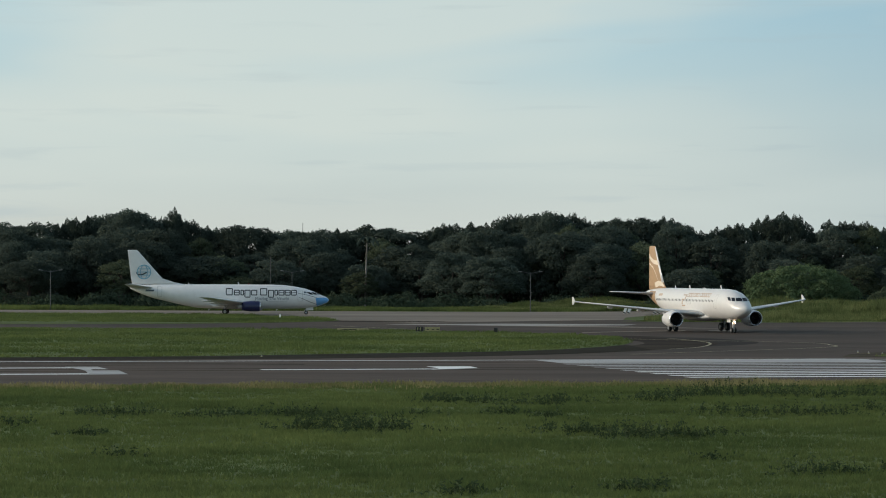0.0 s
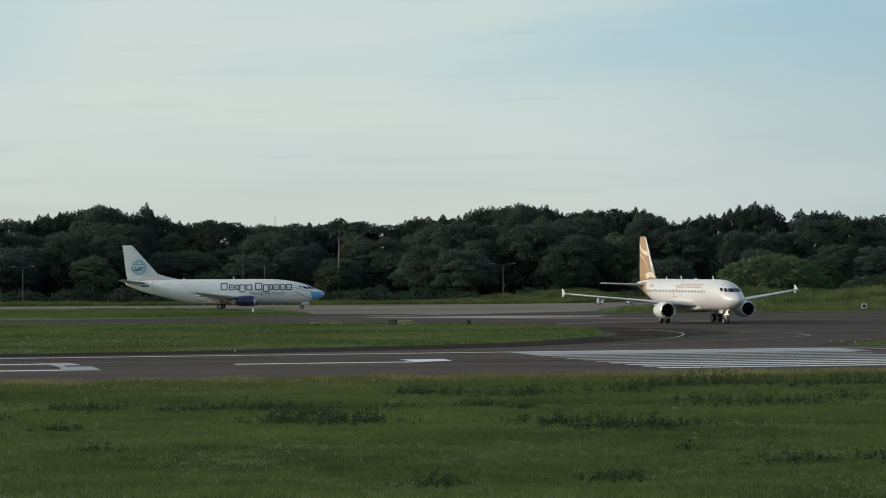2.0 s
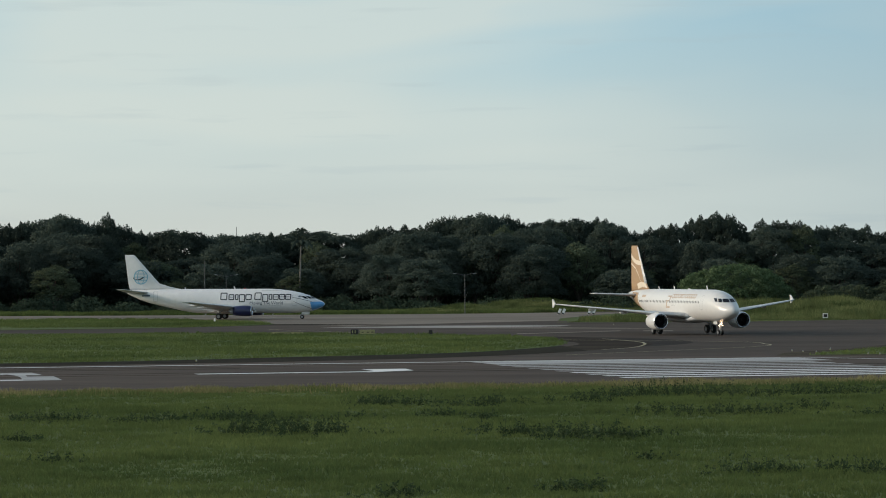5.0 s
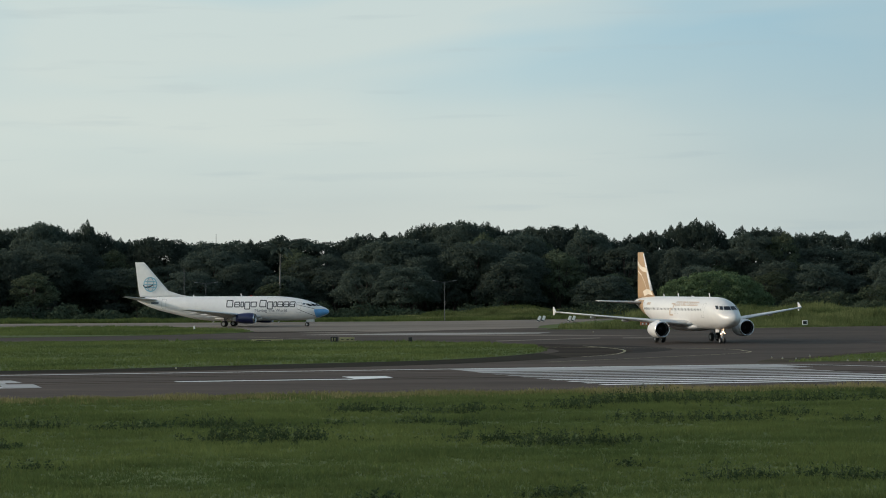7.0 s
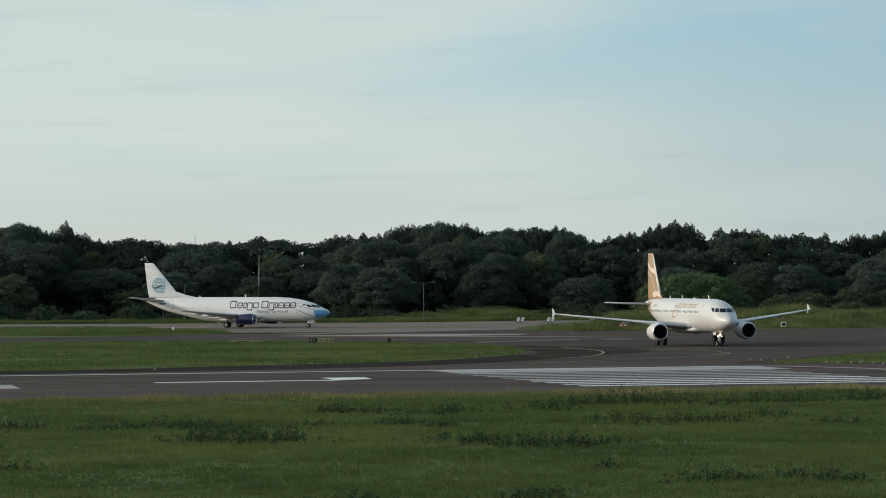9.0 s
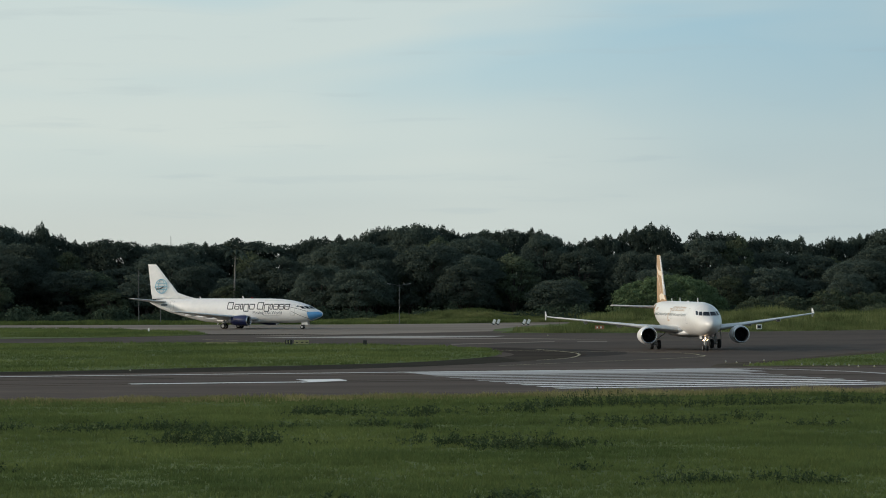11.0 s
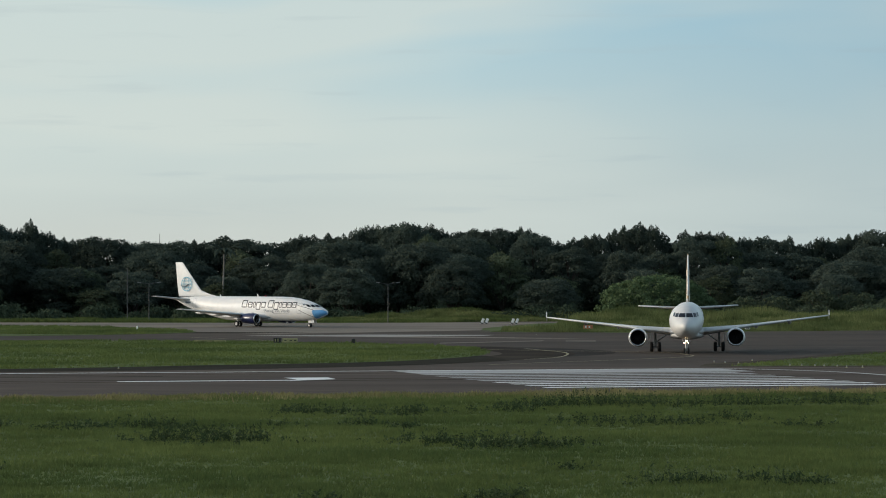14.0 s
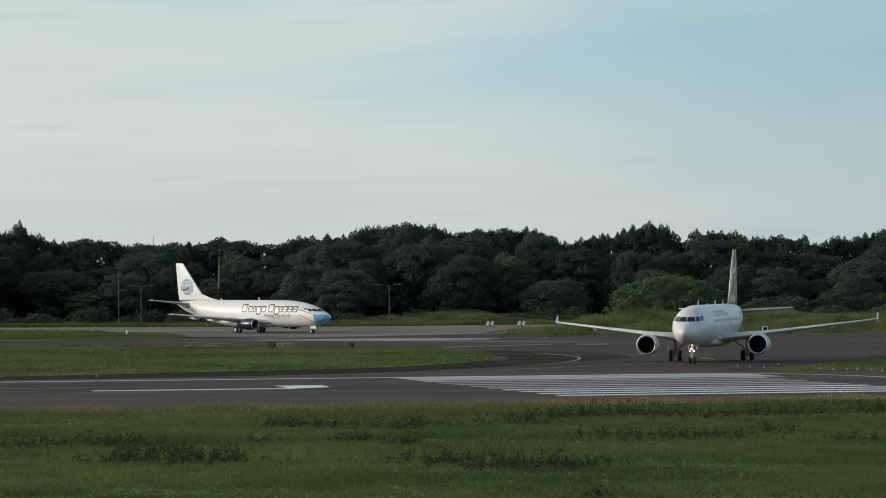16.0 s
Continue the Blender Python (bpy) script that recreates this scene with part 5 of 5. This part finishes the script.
def board(name, x, y, w, h, z, face, label, bars=(), back=SIGN_YELLOW, thick=0.25):
    """A board on two short legs, with plain bars for its writing."""
    ob = tagged(new(name), label, "sign")
    bm = box(bmesh.new(), (0, 0, z + h / 2), (w, thick, h))
    bmesh.ops.bevel(bm, geom=bm.edges, offset=0.03, segments=1, affect="EDGES")
    part("panel", bm, face, ob)
    for s in (-1, 1):
        part("leg", tube(bmesh.new(), (s * w * 0.35, 0, 0), (s * w * 0.35, 0, z + 0.05), 0.05, seg=8), POST, ob)
    for bx0, bw, bz0, bh in bars:
        part("lettering_bar", box(bmesh.new(), (bx0, -thick / 2 - 0.005, z + bz0), (bw, 0.01, bh)), back, ob)
    ob.location = (x, y, 0.06)
    return ob


board("guidance_sign", -16.7, 455, 1.0, 0.62, 0.10, SIGN_BLACK, "black taxiway guidance sign with yellow bars on grass", ((-0.25, 0.12, 0.31, 0.4), (0.1, 0.12, 0.31, 0.4)))
board("guidance_sign", -15.0, 455, 2.0, 0.55, 0.10, SIGN_YELLOW, "faded yellow taxiway guidance sign with dark bars", ((-0.6, 0.3, 0.25, 0.1), (0.1, 0.3, 0.25, 0.1), (0.7, 0.3, 0.25, 0.1)), SIGN_BLACK)
board("guidance_sign", -25.8, 458, 4.2, 0.30, 0.08, SIGN_YELLOW, "long low faded yellow sign on grass", ((-0.5, 2.0, 0.16, 0.1),), SIGN_BLACK)
board("guidance_sign", -6.5, 452, 0.5, 0.55, 0.10, SIGN_BLACK, "small dark sign turned edge-on on the grass")
board("marker_board", 56.6, 559, 0.85, 0.78, 0.25, BLOCK_WHITE, "small square black and white marker board", ((0, 0.62, 0.39, 0.52),), SIGN_BLACK)
board("marker_board", 30.6, 562, 1.5, 0.6, 0.3, SIGN_RED, "faded red marker board in the tall grass", ((-0.4, 0.25, 0.3, 0.3), (0.2, 0.25, 0.3, 0.3)), BLOCK_WHITE)
for x, y in ((15.0, 640), (15.8, 640), (20.6, 638), (21.4, 638)):
    bm = box(bmesh.new(), (0, 0, 0.52), (0.5, 0.6, 1.15), (0, 24, 0))
    bmesh.ops.bevel(bm, geom=bm.edges, offset=0.06, segments=2, affect="EDGES")
    block = tagged(new("barrier_block"), "tilted white barrier block at the paving's edge", "barrier", "barrier blocks")
    part("body", bm, BLOCK_WHITE, block)
    part("band", box(bmesh.new(), (-0.16, -0.02, 0.16), (0.52, 0.62, 0.20), (0, 24, 0)), SIGN_BLACK, block, "dark band")
    block.location = (x, y, 0.02)


def edge_light(x, y, z=0.03):
    ob = tagged(new("edge_light"), "small pale edge light at the paving's side", "light", "edge lights")
    part("base", tube(bmesh.new(), (0, 0, 0), (0, 0, 0.08), 0.10, 0.08, 10), SIGN_YELLOW, ob)
    part("dome", tube(bmesh.new(), (0, 0, 0.08), (0, 0, 0.2), 0.07, 0.04, 10), LENS, ob)
    ob.location = (x, y, z)
    return ob


lead = edge_light(38.9, 342.2, 0.046)
for x, y in ((40.0, 341.6), (41.3, 341.2), (42.1, 340.2), (43.4, 340.1), (43.8, 336.0), (45.4, 336.2), (32.6, 356.5), (33.4, 353), (34.6, 351), (37.2, 362.5), (-27.5, 330.8), (-64, 322), (19, 395), (20.4, 520)):
    copy_thing(lead, pose(x, y, 0.03))
cone = tagged(new("marker_post"), "short white marker post on the grass", "post")
part("shaft", tube(bmesh.new(), (0, 0, 0), (0, 0, 0.75), 0.16, 0.12, 8), BLOCK_WHITE, cone)
cone.location = (-43.6, 561, 0.07)


# ---- bird ----
FEATHER = shade("dark_grey_feathers", (0.035, 0.035, 0.036), 0.8, coarse=6.0, fine=40.0, vary=0.25, fleck=0.2)
bird = tagged(new("bird"), "small dark bird flying over the airfield", "bird")
bm = bmesh.new()
bmesh.ops.create_uvsphere(bm, u_segments=16, v_segments=10, radius=1, matrix=Matrix.Diagonal((0.17, 0.055, 0.06, 1)))
tube(bm, (-0.13, 0, 0), (-0.27, 0, 0.005), 0.04, 0.012, 8)
bmesh.ops.create_uvsphere(bm, u_segments=10, v_segments=8, radius=0.045, matrix=Matrix.Translation((0.17, 0, 0.03)))
tube(bm, (0.2, 0, 0.03), (0.26, 0, 0.022), 0.014, 0.003, 6)
part("body", bm, FEATHER, bird, smooth=True)
BIRD_WINGS = []
for s in (-1, 1):
    bm = bmesh.new()
    rows = [[bm.verts.new((x, s * y, z)) for x, z in ((a, 0), ((a + b) / 2, 0.018), (b, 0), ((a + b) / 2, -0.006))] for y, a, b in ((0.0, 0.08, -0.10), (0.14, 0.10, -0.09), (0.26, 0.06, -0.08), (0.36, -0.04, -0.09))]
    for p, q in zip(rows, rows[1:]):
        for k in range(4):
            bm.faces.new((p[k], q[k], q[(k + 1) % 4], p[(k + 1) % 4]))
    BIRD_WINGS.append((part("wing", bm, FEATHER, bird), s))

JET_PATH = (
    (0, 22.28, 465.20, -19.01),
    (0.5, 22.86, 463.69, -18.85),
    (1, 23.41, 462.10, -18.77),
    (1.5, 23.97, 460.42, -18.77),
    (2, 24.52, 458.68, -18.79),
    (2.5, 25.09, 456.88, -18.83),
    (3, 25.66, 455.01, -18.85),
    (3.5, 26.25, 453.10, -18.83),
    (4, 26.86, 451.15, -18.77),
    (6.5, 29.98, 440.80, -17.10),
    (7, 30.59, 438.64, -16.42),
    (7.5, 31.19, 436.44, -15.62),
    (8, 31.75, 434.21, -14.68),
    (8.5, 32.28, 431.95, -13.61),
    (9, 32.77, 429.65, -12.40),
    (11.5, 34.29, 417.47, -4.56),
    (12, 34.36, 414.87, -2.69),
    (12.5, 34.34, 412.18, -0.75),
    (13, 34.23, 409.42, 1.24),
    (13.5, 34.01, 406.56, 3.27),
    (14, 33.70, 403.60, 5.31),
    (14.5, 33.26, 396.13, 7.34),
    (15, 32.61, 387.23, 9.40),
    (15.5, 32.05, 381.10, 11.66),
    (16, 31.21, 375.95, 13.82),
)
FREIGHTER_PATH = (
    (0, -52.86, 610.00, -93.00),
    (0.5, -51.85, 609.20, -92.20),
    (1, -50.78, 608.38, -91.40),
    (1.5, -49.68, 607.53, -90.50),
    (2, -48.53, 606.69, -89.60),
    (2.5, -47.36, 605.87, -88.60),
    (3, -46.16, 605.09, -87.50),
    (3.5, -44.94, 604.34, -86.30),
    (4, -43.72, 603.65, -85.00),
    (6.5, -37.63, 601.59, -77.20),
    (7, -36.44, 601.13, -75.13),
    (7.5, -35.28, 600.83, -73.14),
    (8, -34.15, 600.68, -71.22),
    (8.5, -33.05, 600.67, -69.33),
    (9, -32.07, 600.79, -67.86),
    (11.5, -27.56, 602.62, -60.03),
    (12, -26.80, 603.04, -58.35),
    (12.5, -26.05, 603.39, -56.52),
    (13, -25.36, 603.64, -54.66),
    (13.5, -24.70, 603.74, -52.80),
    (14, -24.05, 603.63, -50.90),
    (14.5, -23.64, 597.74, -49.61),
    (15, -23.34, 589.84, -48.74),
    (15.5, -23.12, 582.92, -48.31),
    (16, -22.12, 578.97, -46.73),
)


# ---- what moves ----
def motions():
    walk(jet, [(t, pose(x, y, 0.045, 0.5, 0, math.degrees(math.atan2(-math.cos(radians(s)), -math.sin(radians(s)))))) for t, x, y, s in JET_PATH])
    walk(freighter, [(t, pose(x, y, 0.035, 0, 0, math.degrees(math.atan2(-math.cos(radians(s)), -math.sin(radians(s)))))) for t, x, y, s in FREIGHTER_PATH])
    for ob, r in WHEELS:
        speed = 4.9 if ob.parent is jet else 2.4
        at = ob.location.copy()
        walk(ob, [(k / 10, pose(*at, 0, math.degrees(speed * k / 10 / r), 0)) for k in range(161)])
    # the bird crosses from one side to the other, beating its wings
    walk(bird, [(t, pose(x, 120, z, 0, 0, 180)) for t, x, z in ((0, 192, 15.52), (11.5, 12.1, 15.52), (12, 4.28, 15.55), (12.1, 2.65, 15.56), (12.5, -4.44, 15.85), (12.8, -10.12, 16.42), (13, -13.95, 16.84), (16, -60.9, 21.8))])
    for ob, s in BIRD_WINGS:
        walk(ob, [(k / 10, pose(0, 0, 0, s * (6 + 38 * math.cos(2 * math.pi * (k / 10 - 12.1) / 0.2333)), 0, 0)) for k in range(161)])


motions()
